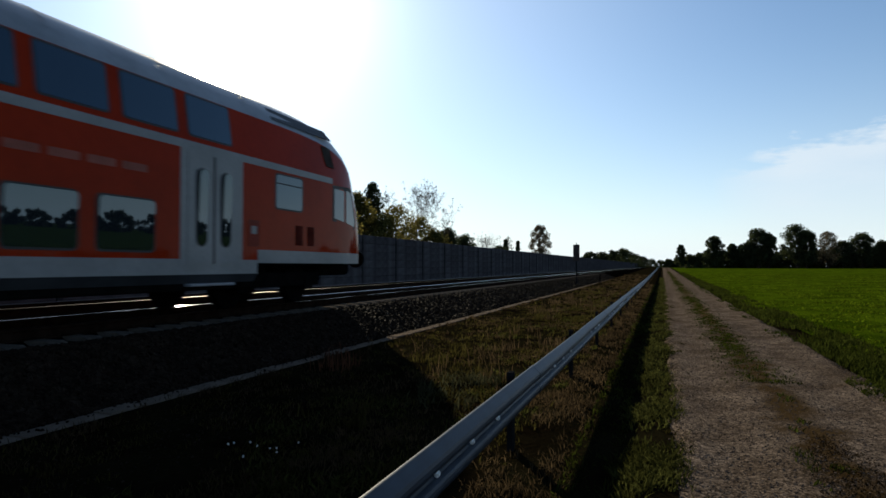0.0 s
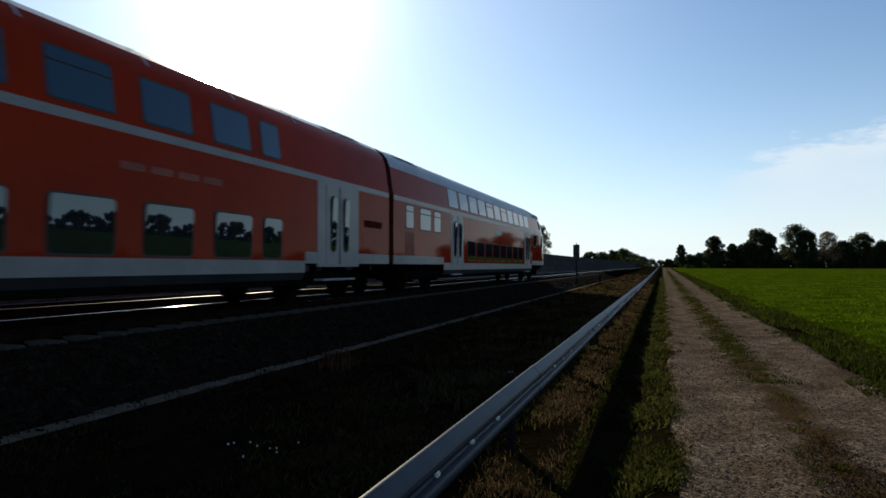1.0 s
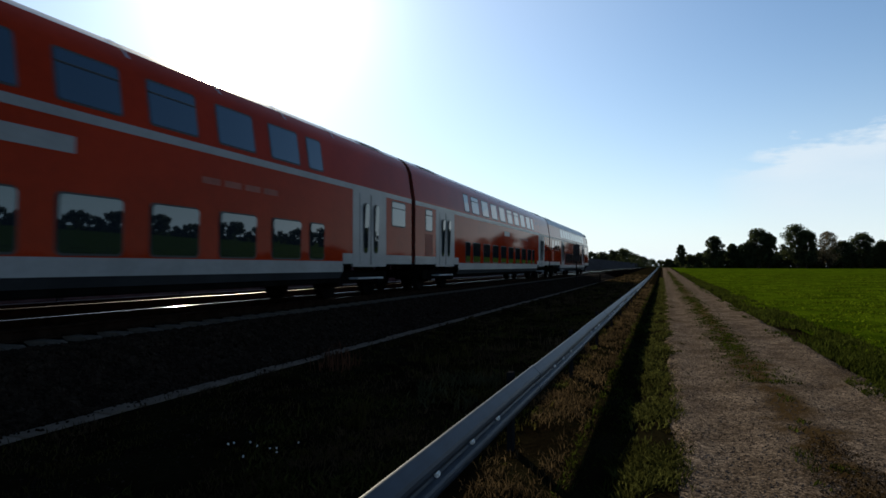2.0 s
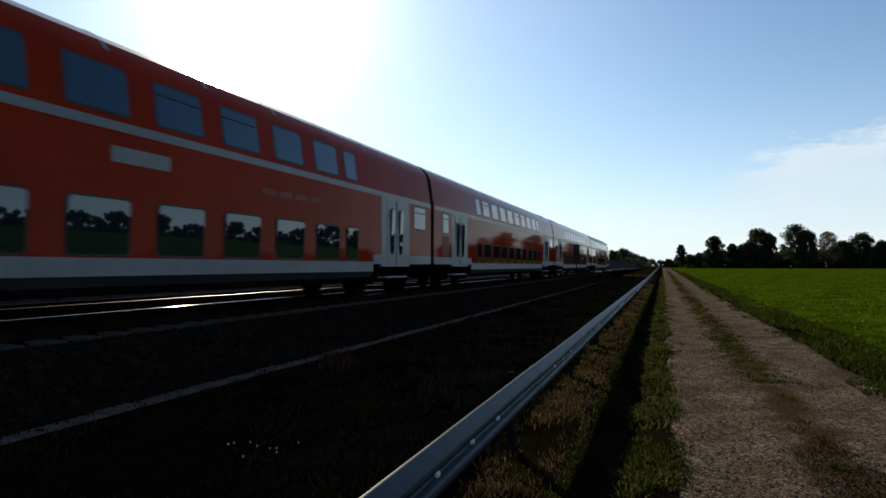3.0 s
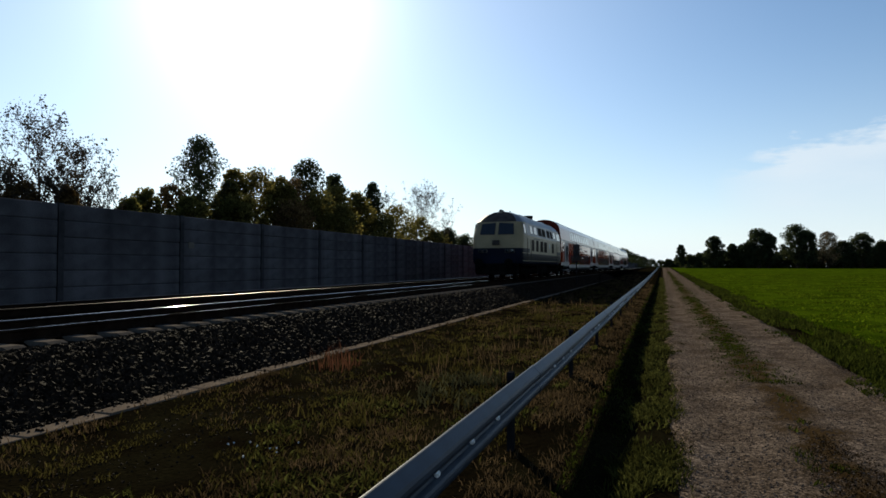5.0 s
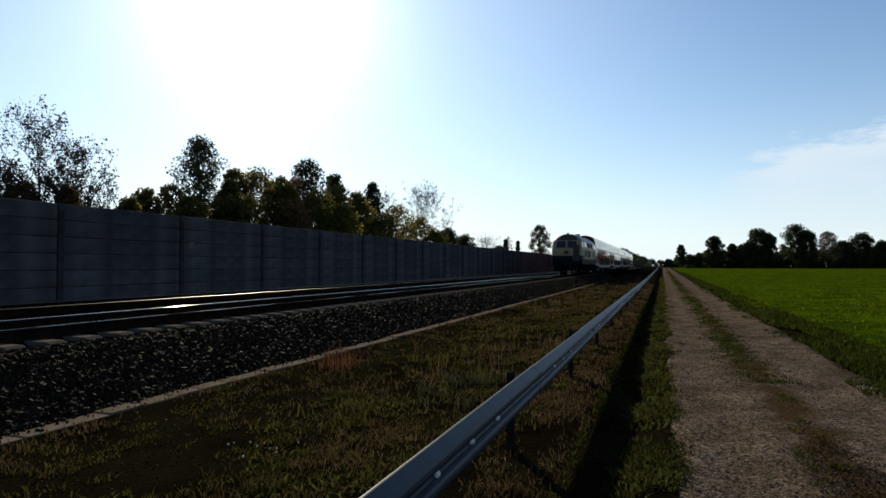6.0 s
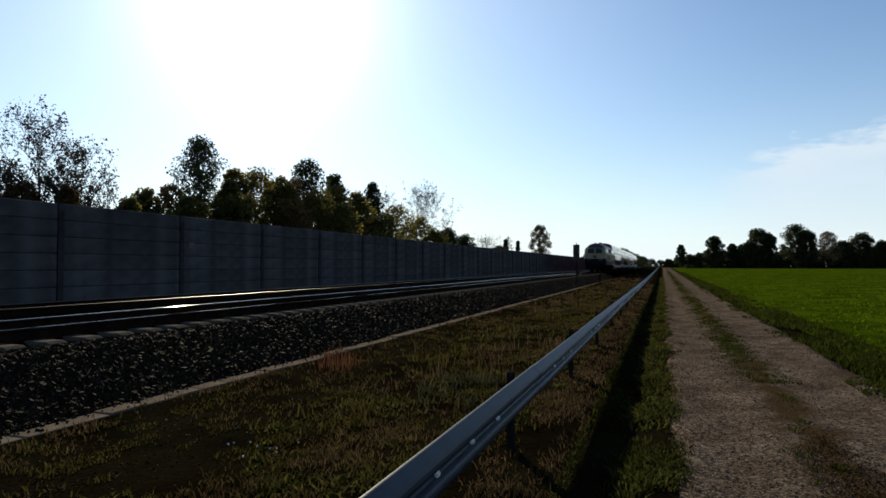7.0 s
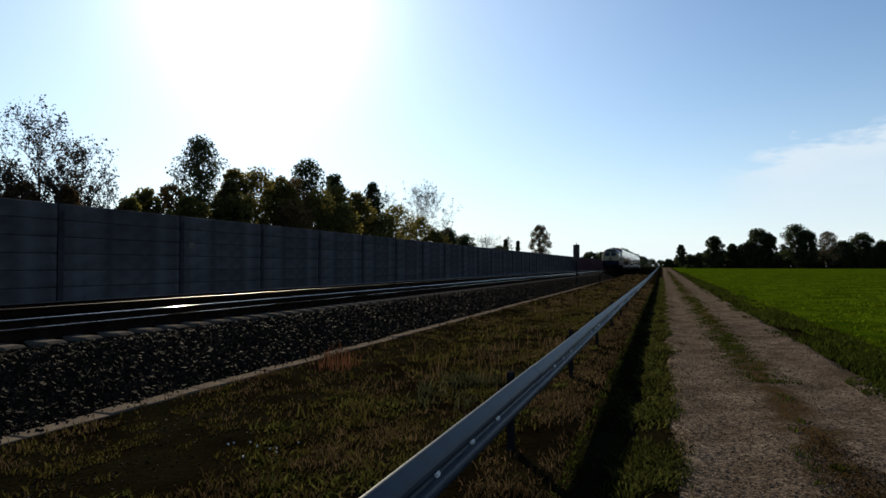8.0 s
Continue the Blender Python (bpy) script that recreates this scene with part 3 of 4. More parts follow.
            part("pane", nose_plate([(25.74, 1.97), (26.27, 1.90), (26.28, 2.06), (26.03, 2.74), (25.9, 2.8), (25.74, 2.8)], 0.012, s), GLASS, w0)
            part("notice_plate", side_plate(21.58, 21.95, 1.25, 1.78, 0.006, 0.03, s), DARK_RED, c)
            part("notice", side_plate(21.68, 21.85, 1.5, 1.66, 0.012, 0.01, s), GREY_BAND, c, "small pale notice")
            part("roof_louvre", nose_plate([(22.6, 4.0), (25.2, 4.0), (25.0, 4.22), (22.6, 4.26)], 0.016, s), SKIRT_DARK, c, "dark louvred roof grille")
            for a in (23.3, 23.8):
                part("air_grille", side_plate(a, a + 0.3, 1.32, 1.76, 0.006, 0.02, s), DIM_RED_BROWN, c)
            part("grille", nose_plate([(24.75, 3.3), (25.15, 3.3), (25.0, 3.78), (24.6, 3.78)], 0.010, s), LOUVRE, c)
        bm = bmesh.new()
        a = [bm.verts.new(p) for p in ((-0.95, 26.14, 2.35), (0.95, 26.14, 2.35), (0.85, 25.45, 3.55), (-0.85, 25.45, 3.55))]
        bm.faces.new(a)
        bmesh.ops.translate(bm, verts=bm.verts, vec=(0, 0.47, 0.05))
        part("windscreen", bm, GLASS, c)
    bogie(c, 3.4)
    bogie(c, length - 3.4 if not cab else 23.0)
    for s in (-1, 1):
        for a, b in lower:
            window(c, a, b, 1.07 if cab else 1.0, 1.93 if cab else 1.88, s, lean=0.03, vent=(b - a) > 1 and (int(a * 10) % 3 == 0))
        for a, b in upper:
            window(c, a, b, 3.12, 3.89, s, r=0.07, vent=(b - a) > 1 and (int(a * 10) % 4 == 1))
        for a, b in doors:
            door(c, a, b, s)
        for a, b in ends:
            window(c, a, b, 2.06, 2.84, s, vent=True)
            if b - a < 0.72:
                part("panel", side_plate(a - 0.03, b + 0.03, 1.22, 1.97, 0.005, 0.02, s), DARK_RED, c, "darker red panel under the window")
        if louvre:
            part("louvre", side_plate(louvre[0], louvre[1], 1.93, 2.12, 0.008, 0.01, s), DIM_RED_BROWN, c)
            part("hatch", side_plate(louvre[0] - 0.1, louvre[1] + 0.15, 1.3, 1.7, 0.006, 0.02, s), RED, c)
        # destination plate and lettering as plain bars
        part("sign_plate", side_plate(length * 0.5 - 0.6, length * 0.5 + 0.6, 2.42, 2.66, 0.006, 0.02, s), GREY_BAND, c, "small pale sign plate")
        for k in range(4):
            part("lettering", side_plate(length * 0.5 + 3.2 + 0.62 * k, length * 0.5 + 3.2 + 0.62 * k + 0.5, 2.34, 2.46, 0.004, 0.02, s), LETTER, c)
    for a, b in vents:
        for k in range(int((b - a) / 0.14)):
            part("roof_slat", loft_rib(a + 0.14 * k, 9, 0.045, 0.02), UNDER, c)
    for k in range(9):
        y = 4.0 + (length - 9.0) * k / 8
        part("roof_rib", loft_rib(y), ROOF_GREY, c)
    return c


def loft_rib(y, first=8, half=0.03, proud=0.012):
    bm = bmesh.new()
    pts = [(x, z) for x, z in PROFILE[first:]]
    pts = pts + [(-x, z) for x, z in reversed(pts[:-1])]
    a = [bm.verts.new((x * 1.004, y - half, z + proud)) for x, z in pts]
    b = [bm.verts.new((x * 1.004, y + half, z + proud)) for x, z in pts]
    for i in range(len(pts) - 1):
        bm.faces.new((a[i], a[i + 1], b[i + 1], b[i]))
    return bm


COLS = [(5.86, 6.55)] + [(6.98 + 1.68 * k, 6.98 + 1.68 * k + 1.15) for k in range(8)] + [(20.25, 20.94)]
CAB_LOW = [(7.98 + 1.43 * k, 7.98 + 1.43 * k + 1.15) for k in range(8)]
CAB_UP = [(5.6 + 1.43 * k, 5.6 + 1.43 * k + 1.2) for k in range(11)]
coaches = []
coaches.append(coach("cab_coach", "red double-deck railway driving coach with rounded cab nose", CAB_LOW, CAB_UP, [(5.75, 7.4), (19.7, 21.4)], [(1.15, 1.85), (2.4, 3.5), (3.8, 4.55), (22.5, 23.6)], cab=True, vents=((1.2, 3.4),)))
coaches.append(coach("coach", "red double-deck railway coach with grey doors and a louvre panel", COLS, COLS, [(2.2, 4.35), (22.45, 24.6)], [(1.12, 1.83)], vents=((23.6, 25.6), (1.6, 3.6)), louvre=(24.95, 26.1)))
coaches.append(coach("coach", "red double-deck railway coach with pale grey doors", COLS, COLS, [(2.2, 4.35), (22.45, 24.6)], [(1.12, 1.83), (25.0, 26.1)], vents=((23.8, 25.4),)))
coaches.append(coach("coach", "red double-deck railway coach coupled to the locomotive", COLS, COLS, [(2.2, 4.35), (22.45, 24.6)], [(1.12, 1.83), (25.0, 26.1)], vents=((1.4, 3.2),)))

LPROF = [(1.46, 1.0), (1.53, 1.16), (1.53, 1.63), (1.53, 1.90), (1.53, 2.69), (1.40, 3.46), (1.22, 3.70), (0.95, 3.92), (0.55, 4.08), (0.0, 4.14)]


def rake(z):
    return 0.0 if z < 2.35 else (z - 2.35) * 0.42 + max(0.0, z - 3.46) * 0.9


def loco():
    c = empty("locomotive")
    tagged(c, "cream and ocean blue diesel locomotive with raked cab windows", "locomotive")
    L = 16.4

    def rows(i0, i1, piece=""):
        r = []
        for y, w, k in ((0.74, 0.77, 1.0), (0.81, 0.87, 1.0), (0.95, 0.96, 1.0), (1.2, 1.0, 1.0), (3.0, 1.0, 0.25), (4.2, 1.0, 0.0)):
            r.append([(x * w, y + k * rake(z), z) for x, z in LPROF[i0:i1]])
        back = [[(x, L - y, z) for x, y, z in q] for q in reversed(r)]
        if piece == "front":
            return r[:5]
        if piece == "middle":
            return r[4:] + back[:2]
        if piece == "back":
            return back[1:]
        return r + back
    loft(rows(0, 3), BLUE, "lower_body", c, "dark blue lower body")
    loft(rows(3, 5), CREAM, "body", c)
    loft(rows(2, 4, "middle"), CREAM, "body_lower", c)
    for s in (1, -1):
        loft(rows(2, 4, "front"), BLUE, "cab_apron", c, sides=(s,))
        loft(rows(2, 4, "back"), BLUE, "cab_apron", c, sides=(s,))
    loft(rows(4, 6, "middle"), BLUE_BAND, "window_band", c, "grey-blue window band")
    for s in (1, -1):
        loft(rows(4, 6, "front"), CREAM, "cab_side", c, sides=(s,))
        loft(rows(4, 6, "back"), CREAM, "cab_side", c, sides=(s,))
    loft(rows(5, 10), LOCO_ROOF, "roof", c, "dull blue-grey roof")
    for e in (0, 1):
        # the flat end wall, blue below, cream above
        for i0, i1, mat, nm in ((0, 4, BLUE, "end_lower"), (3, 6, CREAM, "end_wall"), (5, 10, LOUVRE, "end_roof")):
            bm = bmesh.new()
            pr = LPROF[i0:i1]
            vs = []
            for x, z in pr:
                row = []
                for f in (-1, -0.6, 0, 0.6, 1):
                    y = 0.74 + rake(z) - (0.10 * (1 - abs(f)) if z < 4 else 0)
                    row.append(bm.verts.new((x * 0.77 * f, y if e == 0 else L - y, z)))
                vs.append(row)
            for a, b in zip(vs, vs[1:]):
                for i in range(4):
                    bm.faces.new((a[i], a[i + 1], b[i + 1], b[i]))
            bmesh.ops.remove_doubles(bm, verts=bm.verts, dist=0.001)
            part(nm, bm, mat, c, smooth=True)
        sg = -1 if e == 0 else 1

        def yy(y):
            return y if e == 0 else L - y
        for s in (-1, 1):
            # front windows
            bm = bmesh.new()
            q = [(0.10, 2.68), (1.02, 2.70), (0.94, 3.34), (0.10, 3.40)]
            bm.faces.new([bm.verts.new((s * x, yy(0.74 + rake(z) - 0.10 * (1 - x / 1.3) - 0.03), z)) for x, z in q])
            part("windscreen", bm, GLASS_DARK, c)
            bm = bmesh.new()
            box(bm, s * 0.5, s * 1.08, yy(0.62), yy(0.78), 1.62, 1.82, bevel=0.04)
            lamp = part("headlight_box", bm, LOUVRE, c)
            for k in (0.66, 0.96):
                bm = bmesh.new()
                rod(bm, (s * k, yy(0.64), 1.72), (s * k, yy(0.60), 1.72), 0.085, 0.085, 14)
                part("lens", bm, GLASS, lamp)
            bm = bmesh.new()
            rod(bm, (s * 0.875, yy(0.62), 1.05), (s * 0.875, yy(0.1), 1.05), 0.1, 0.1, 12)
            rod(bm, (s * 0.875, yy(0.1), 1.05), (s * 0.875, yy(0.02), 1.05), 0.24, 0.24, 18)
            part("buffer", bm, UNDER, c)
            # cab side window and door
            # the leading cab has a wide two-pane window, the trailing cab a single narrow one
            panes = ((1.40, 1.90),) if e == 0 else ((1.43, 1.88), (1.98, 2.87))
            ya, yb = sorted((yy(panes[0][0] - 0.05), yy(panes[-1][1] + 0.05)))
            w = part("cab_window", side_plate(ya, yb, 2.72, 3.36, 0.006, 0.07, s, LPROF), RUBBER, c)
            for p0, p1 in panes:
                ya, yb = sorted((yy(p0), yy(p1)))
                part("pane", side_plate(ya, yb, 2.77, 3.31, 0.012, 0.05, s, LPROF), GLASS_DARK, w)
            if e == 0:
                part("band_end", side_plate(2.08, 3.04, 2.70, 3.45, 0.005, 0.01, s, LPROF), BLUE_BAND, c)
            dr = part("cab_door", side_plate(min(yy(2.2), yy(3.1)), max(yy(2.2), yy(3.1)), 1.93, 2.68, 0.01, 0.03, s, LPROF), CREAM, c)
            bm = bmesh.new()
            for k in (2.13, 3.17):
                rod(bm, (s * 1.57, yy(k), 1.1), (s * 1.57, yy(k), 2.5), 0.011, 0.011, 6)
            part("handrail", bm, LOUVRE, dr)
            part("step", boxed(s * 1.2, s * 1.55, min(yy(2.2), yy(3.1)), max(yy(2.2), yy(3.1)), 0.55, 0.6), UNDER, c)
        part("emblem", boxed(-0.22, 0.22, yy(0.59), yy(0.64), 2.06, 2.36, bevel=0.015), LOUVRE, c, "small dark emblem plate")
        part("front_apron", boxed(-1.25, 1.25, min(yy(0.66), yy(1.2)), max(yy(0.66), yy(1.2)), 0.35, 1.02, bevel=0.08), UNDER, c)
        for s in (-1, 1):
            bm = bmesh.new()
            rod(bm, (s * 1.2, yy(0.52), 0.5), (s * 1.2, yy(0.52), 1.2), 0.02, 0.02, 6)
            rod(bm, (s * 1.2, yy(0.52), 0.5), (s * 0.95, yy(0.52), 0.5), 0.02, 0.02, 6)
            part("grab_rail", bm, UNDER, c)
    for s in (-1, 1):
        part("waist_line", side_plate(0.95, L - 0.95, 1.615, 1.642, 0.006, 0.003, s, LPROF), CREAM, c)
        part("sill_line", side_plate(0.95, L - 0.95, 1.165, 1.192, 0.006, 0.003, s, LPROF), CREAM, c)
        for a, b, m in ((3.25, 4.0, GLASS_DARK), (4.5, 5.4, GLASS_DARK), (5.95, 7.2, LOUVRE), (7.4, 8.65, LOUVRE), (9.25, 10.4, LOUVRE), (10.7, 11.6, LOUVRE), (12.0, 12.8, GLASS_DARK)):
            f = part("engine_window", side_plate(a, b, 2.80, 3.36, 0.006, 0.04, s, LPROF), RUBBER, c)
            part("pane", side_plate(a + 0.05, b - 0.05, 2.85, 3.31, 0.012, 0.03, s, LPROF), m, f)
        for a, b in ((3.6, 4.35), (5.0, 5.8), (6.5, 7.5), (7.9, 9.0), (11.1, 11.95)):
            lv = part("louvre", side_plate(a, b, 1.78, 2.48, 0.006, 0.03, s, LPROF), LOUVRE, c, "brown louvred grille")
            for j in range(7):
                part("slat", side_plate(a + 0.04, b - 0.04, 1.82 + 0.09 * j, 1.86 + 0.09 * j, 0.014, 0.004, s, LPROF), LOUVRE, lv)
        hatch = part("hatch", side_plate(9.9, 10.3, 2.05, 2.4, 0.006, 0.03, s, LPROF), ROOF_GREY, c)
        part("number_bar", side_plate(4.3, 6.4, 2.52, 2.6, 0.004, 0.01, s, LPROF), LETTER_GREY, c)
    for e in (0, 1):
        y = 1.98 if e == 0 else L - 1.98
        sg = -1 if e == 0 else 1
        bm = bmesh.new()
        rod(bm, (0, y - sg * 0.3, 4.1), (0, y + sg * 0.06, 4.1), 0.13, 0.15, 16)
        top_lamp = part("top_headlight", bm, LOUVRE, c)
        bm = bmesh.new()
        rod(bm, (0, y + sg * 0.055, 4.1), (0, y + sg * 0.07, 4.1), 0.12, 0.12, 16)
        part("lens", bm, GLASS_DARK, top_lamp)
    part("fuel_tank", boxed(-1.35, 1.35, 6.4, 10.0, 0.35, 0.98, bevel=0.08), UNDER, c)
    part("underframe", boxed(-1.4, 1.4, 1.2, L - 1.2, 0.86, 1.06, bevel=0.03), UNDER, c)
    part("roof_hatch", boxed(-0.5, 0.5, 5.0, 7.2, 4.0, 4.16, bevel=0.05), ROOF_GREY, c)
    part("roof_hatch", boxed(-0.5, 0.5, 12.0, 13.6, 4.0, 4.155, bevel=0.05), ROOF_GREY, c)
    for k in (-0.1,):
        bm = bmesh.new()
        vs = [(-0.18, 10.7, 4.05), (0.18, 10.7, 4.05), (0.18, 11.2, 4.05), (-0.18, 11.2, 4.05), (-0.22, 10.35, 4.5), (0.22, 10.35, 4.5), (0.22, 11.4, 4.56), (-0.22, 11.4, 4.56)]
        v = [bm.verts.new((x + k * 1.2, y, z)) for x, y, z in vs]
        for f in ((0, 1, 2, 3), (4, 5, 6, 7), (0, 1, 5, 4), (1, 2, 6, 5), (2, 3, 7, 6), (3, 0, 4, 7)):
            bm.faces.new([v[i] for i in f])
        part("exhaust_hood", bm, UNDER, c)
    bm = bmesh.new()
    rod(bm, (0.3, 3.0, 4.0), (0.3, 3.0, 4.24), 0.03, 0.02, 8)
    part("horn", bm, UNDER, c)
    bogie(c, 3.9, 2.8, 0.5, 1.25)
    bogie(c, L - 3.9, 2.8, 0.5, 1.25)
    return c


engine = loco()


# ---------------------------------------------------------------- lineside signal and marker post
def signal(x, y):
    c = empty("railway_signal", pose(x, y, 0.3))
    tagged(c, "dark railway signal on a slim grey post beside the track", "railway signal")
    bm = bmesh.new()
    rod(bm, (0, 0, -0.6), (0, 0, 1.7), 0.055, 0.05, 10)
    part("post", bm, POST_STEEL, c)
    screen = part("screen", boxed(-0.25, 0.25, -0.06, 0.02, 1.75, 3.05, bevel=0.03), LOUVRE, c, "dark signal screen")
    for dz, dx in ((2.75, 0.0), (2.45, -0.15), (2.45, 0.15), (2.1, 0.0)):
        bm = bmesh.new()
        rod(bm, (dx, -0.06, dz), (dx, -0.2, dz + 0.01), 0.085, 0.095, 14)
        part("lamp_hood", bm, RUBBER, screen)
    bm = bmesh.new()
    rod(bm, (0, 0, 3.04), (0, 0, 3.2), 0.03, 0.03, 8)
    part("finial", bm, POST_STEEL, c)
    part("foot", boxed(-0.2, 0.2, -0.2, 0.2, -0.7, -0.25, bevel=0.02), CONCRETE, c)
    return c


signal(-6.45, 51.5)


def marker(x, y):
    c = empty("marker_post", pose(x, y, 0.1))
    tagged(c, "short black marker post in dry grass beside the line", "marker post")
    part("stake", boxed(-0.05, 0.05, -0.03, 0.03, -0.3, 0.78, bevel=0.01), UNDER, c)
    part("cap", boxed(-0.07, 0.07, -0.04, 0.04, 0.76, 0.84, bevel=0.01), UNDER, c)
    return c


marker(-5.5, 61.0)

# ---------------------------------------------------------------- verge ground
def verge_height(x, y):
    # lowered round x = -0.55 to deepen the barrier's shadow band
    return -0.03 + 0.05 * math.exp(-((x + 5.72) / 0.3) ** 2) + 0.05 * min(1.0, (x + 5.72) / 0.5) * noise.noise((x * 0.8, y * 0.5, 1)) - 0.10 * math.exp(-((x + 0.55) / 0.3) ** 2) + lift(y)


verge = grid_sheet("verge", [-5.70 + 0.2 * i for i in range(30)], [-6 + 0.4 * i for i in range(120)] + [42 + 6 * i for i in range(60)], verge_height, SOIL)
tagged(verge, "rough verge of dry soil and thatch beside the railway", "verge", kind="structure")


# ---------------------------------------------------------------- plants and stones in bulk
def mass(name, verts, faces, mat, label, category):
    me = bpy.data.meshes.new(name)
    me.from_pydata(verts.tolist(), [], faces.tolist())
    me.materials.append(mat)
    return tagged(new(name, me), label, category, kind="stuff")


def near_biased(rng, n, y0, y1, power=1.0):
    """Distances that thin out as 1 / y."""
    u = rng.random(n)
    return y0 * (y1 / y0) ** (u ** power)


def blades(name, n, x0, x1, y0, y1, h0, h1, mat, label, category, base, seed, width=0.012, clump=0.0, keep=None, lean=0.5, grow=0.012):
    rng = np.random.default_rng(seed)
    y = near_biased(rng, n, y0, y1)
    x = rng.uniform(x0, x1, n)
    if clump > 0:
        k = max(1, n // 25)
        cx, cy = rng.uniform(x0, x1, k), near_biased(rng, k, y0, y1)
        pick = rng.integers(0, k, n)
        x = np.clip(cx[pick] + rng.normal(0, clump, n), x0, x1)
        y = cy[pick] + rng.normal(0, clump, n)
    if keep is not None:
        m = np.array([keep(a, b) > c for a, b, c in zip(x, y, rng.random(n))])
        x, y = x[m], y[m]
        n = len(x)
    h = rng.uniform(h0, h1, n) * rng.uniform(0.6, 1.0, n)
    a = rng.uniform(0, 2 * np.pi, n)
    w = (width + y * grow * 0.06) * rng.uniform(0.6, 1.3, n)
    z = np.array([base(p, q) for p, q in zip(x, y)]) - 0.01
    b = rng.uniform(0, 2 * np.pi, n)
    ln = rng.uniform(0.1, lean, n) * h
    dx, dy = np.cos(a) * w / 2, np.sin(a) * w / 2
    lx, ly = np.cos(b) * ln, np.sin(b) * ln
    v = np.empty((n, 5, 3))
    v[:, 0] = np.stack((x - dx, y - dy, z), 1)
    v[:, 1] = np.stack((x + dx, y + dy, z), 1)
    v[:, 2] = np.stack((x + dx * 0.8 + lx * 0.35, y + dy * 0.8 + ly * 0.35, z + h * 0.6), 1)
    v[:, 3] = np.stack((x - dx * 0.8 + lx * 0.35, y - dy * 0.8 + ly * 0.35, z + h * 0.6), 1)
    v[:, 4] = np.stack((x + lx, y + ly, z + h), 1)
    i = np.arange(n)[:, None] * 5
    f = np.concatenate((i + np.array([[0, 1, 2]]), i + np.array([[0, 2, 3]]), i + np.array([[3, 2, 4]])))
    return mass(name, v.reshape(-1, 3), f, mat, label, category)


def stones(name, x, y, z, size, mat, label, category, seed):
    rng = np.random.default_rng(seed)
    n = len(x)
    cube = np.array([[sx, sy, sz] for sx in (-1, 1) for sy in (-1, 1) for sz in (-1, 1)], float)
    v = cube[None] * rng.uniform(0.55, 1.0, (n, 8, 3)) * size[:, None, None] * rng.uniform(0.6, 1.1, (n, 1, 3))
    q = rng.normal(size=(n, 4))
    q /= np.linalg.norm(q, axis=1)[:, None]
    w_, a, b, c = q.T
    R = np.stack((1 - 2 * (b * b + c * c), 2 * (a * b - c * w_), 2 * (a * c + b * w_), 2 * (a * b + c * w_), 1 - 2 * (a * a + c * c), 2 * (b * c - a * w_), 2 * (a * c - b * w_), 2 * (b * c + a * w_), 1 - 2 * (a * a + b * b)), 1).reshape(n, 3, 3)
    v = np.einsum("nij,nkj->nki", R, v) + np.stack((x, y, z), 1)[:, None]
    i = np.arange(n)[:, None] * 8
    f = np.concatenate([i + np.array([q4]) for q4 in ((0, 1, 3, 2), (4, 6, 7, 5), (0, 4, 5, 1), (2, 3, 7, 6), (0, 2, 6, 4), (1, 5, 7, 3))])
    return mass(name, v.reshape(-1, 3), f, mat, label, category)


def patchy(sc, seed, lo=-0.15, hi=0.25):
    def k(x, y):
        v = noise.noise((x * sc, y * sc * 0.6, seed))
        return min(1.0, max(0.0, (v - lo) / (hi - lo)))
    return k


def bed_top(x):
    if x < -7.55:
        return 0.56
    if x < -7.3:
        return 0.56 - 0.03 * (x + 7.55) / 0.25
    return 0.53 - 0.5 * (x + 7.3) / 1.15


_r = np.random.default_rng(11)
_y = near_biased(_r, 34000, 4.0, 90.0)
_x = _r.uniform(-7.75, -6.02, 34000)
_z = np.array([bed_top(a) for a in _x])
stones("ballast_stones", _x, _y, _z + 0.006, _r.uniform(0.018, 0.04, 34000) * (1 + _y * 0.012), BALLAST, "dark angular crushed ballast stones on the track shoulder", "ballast", 12)
_y = near_biased(_r, 16000, 5.0, 60.0)
_x = _r.uniform(-10.4, -8.3, 16000)
stones("bed_stones", _x, _y, np.full(16000, 0.632), _r.uniform(0.015, 0.032, 16000) * (1 + _y * 0.004), BALLAST, "dark ballast stones between the rails", "ballast", 15)
_y = near_biased(_r, 1600, 2.6, 14.0)
_x = _r.uniform(-5.6, -4.2, 1600) + _r.exponential(0.3, 1600)
_z = np.array([verge_height(a, b) for a, b in zip(_x, _y)])
stones("verge_pebbles", _x, _y, _z, _r.uniform(0.004, 0.014, 1600), BALLAST, "small stones strewn on the bare verge", "gravel", 16)
_y = near_biased(_r, 320, 4.0, 14.0)
_x = _r.normal(-5.98, 0.10, 320)
stones("duct_stones", _x, _y, np.full(320, 0.035), _r.uniform(0.006, 0.022, 320), BALLAST, "stray ballast stones lying on the duct lids", "ballast", 17)
_y = near_biased(_r, 16000, 3.6, 20.0)
_x = _r.uniform(0.05, 2.85, 16000)
_z = np.array([path_height(a, b) for a, b in zip(_x, _y)])
stones("path_pebbles", _x, _y, _z - 0.002, _r.uniform(0.003, 0.010, 16000) * (1 + 0.02 * _y), PEBBLE, "small pale loose pebbles on the gravel track", "gravel", 13)

def richer(seed, sc=0.5):
    """Bare and mossy near the duct, thicker towards the barrier and further along."""
    p = patchy(sc, seed, -0.25, 0.3)
    return lambda x, y: p(x, y) * min(1.0, max(0.30, (x + 4.4) / 1.6 + (y - 6) / 14))


def tufts(seed):
    return lambda x, y: 1.0 if noise.noise((x * 2.2, y * 2.2, seed)) > 0.16 else 0.0


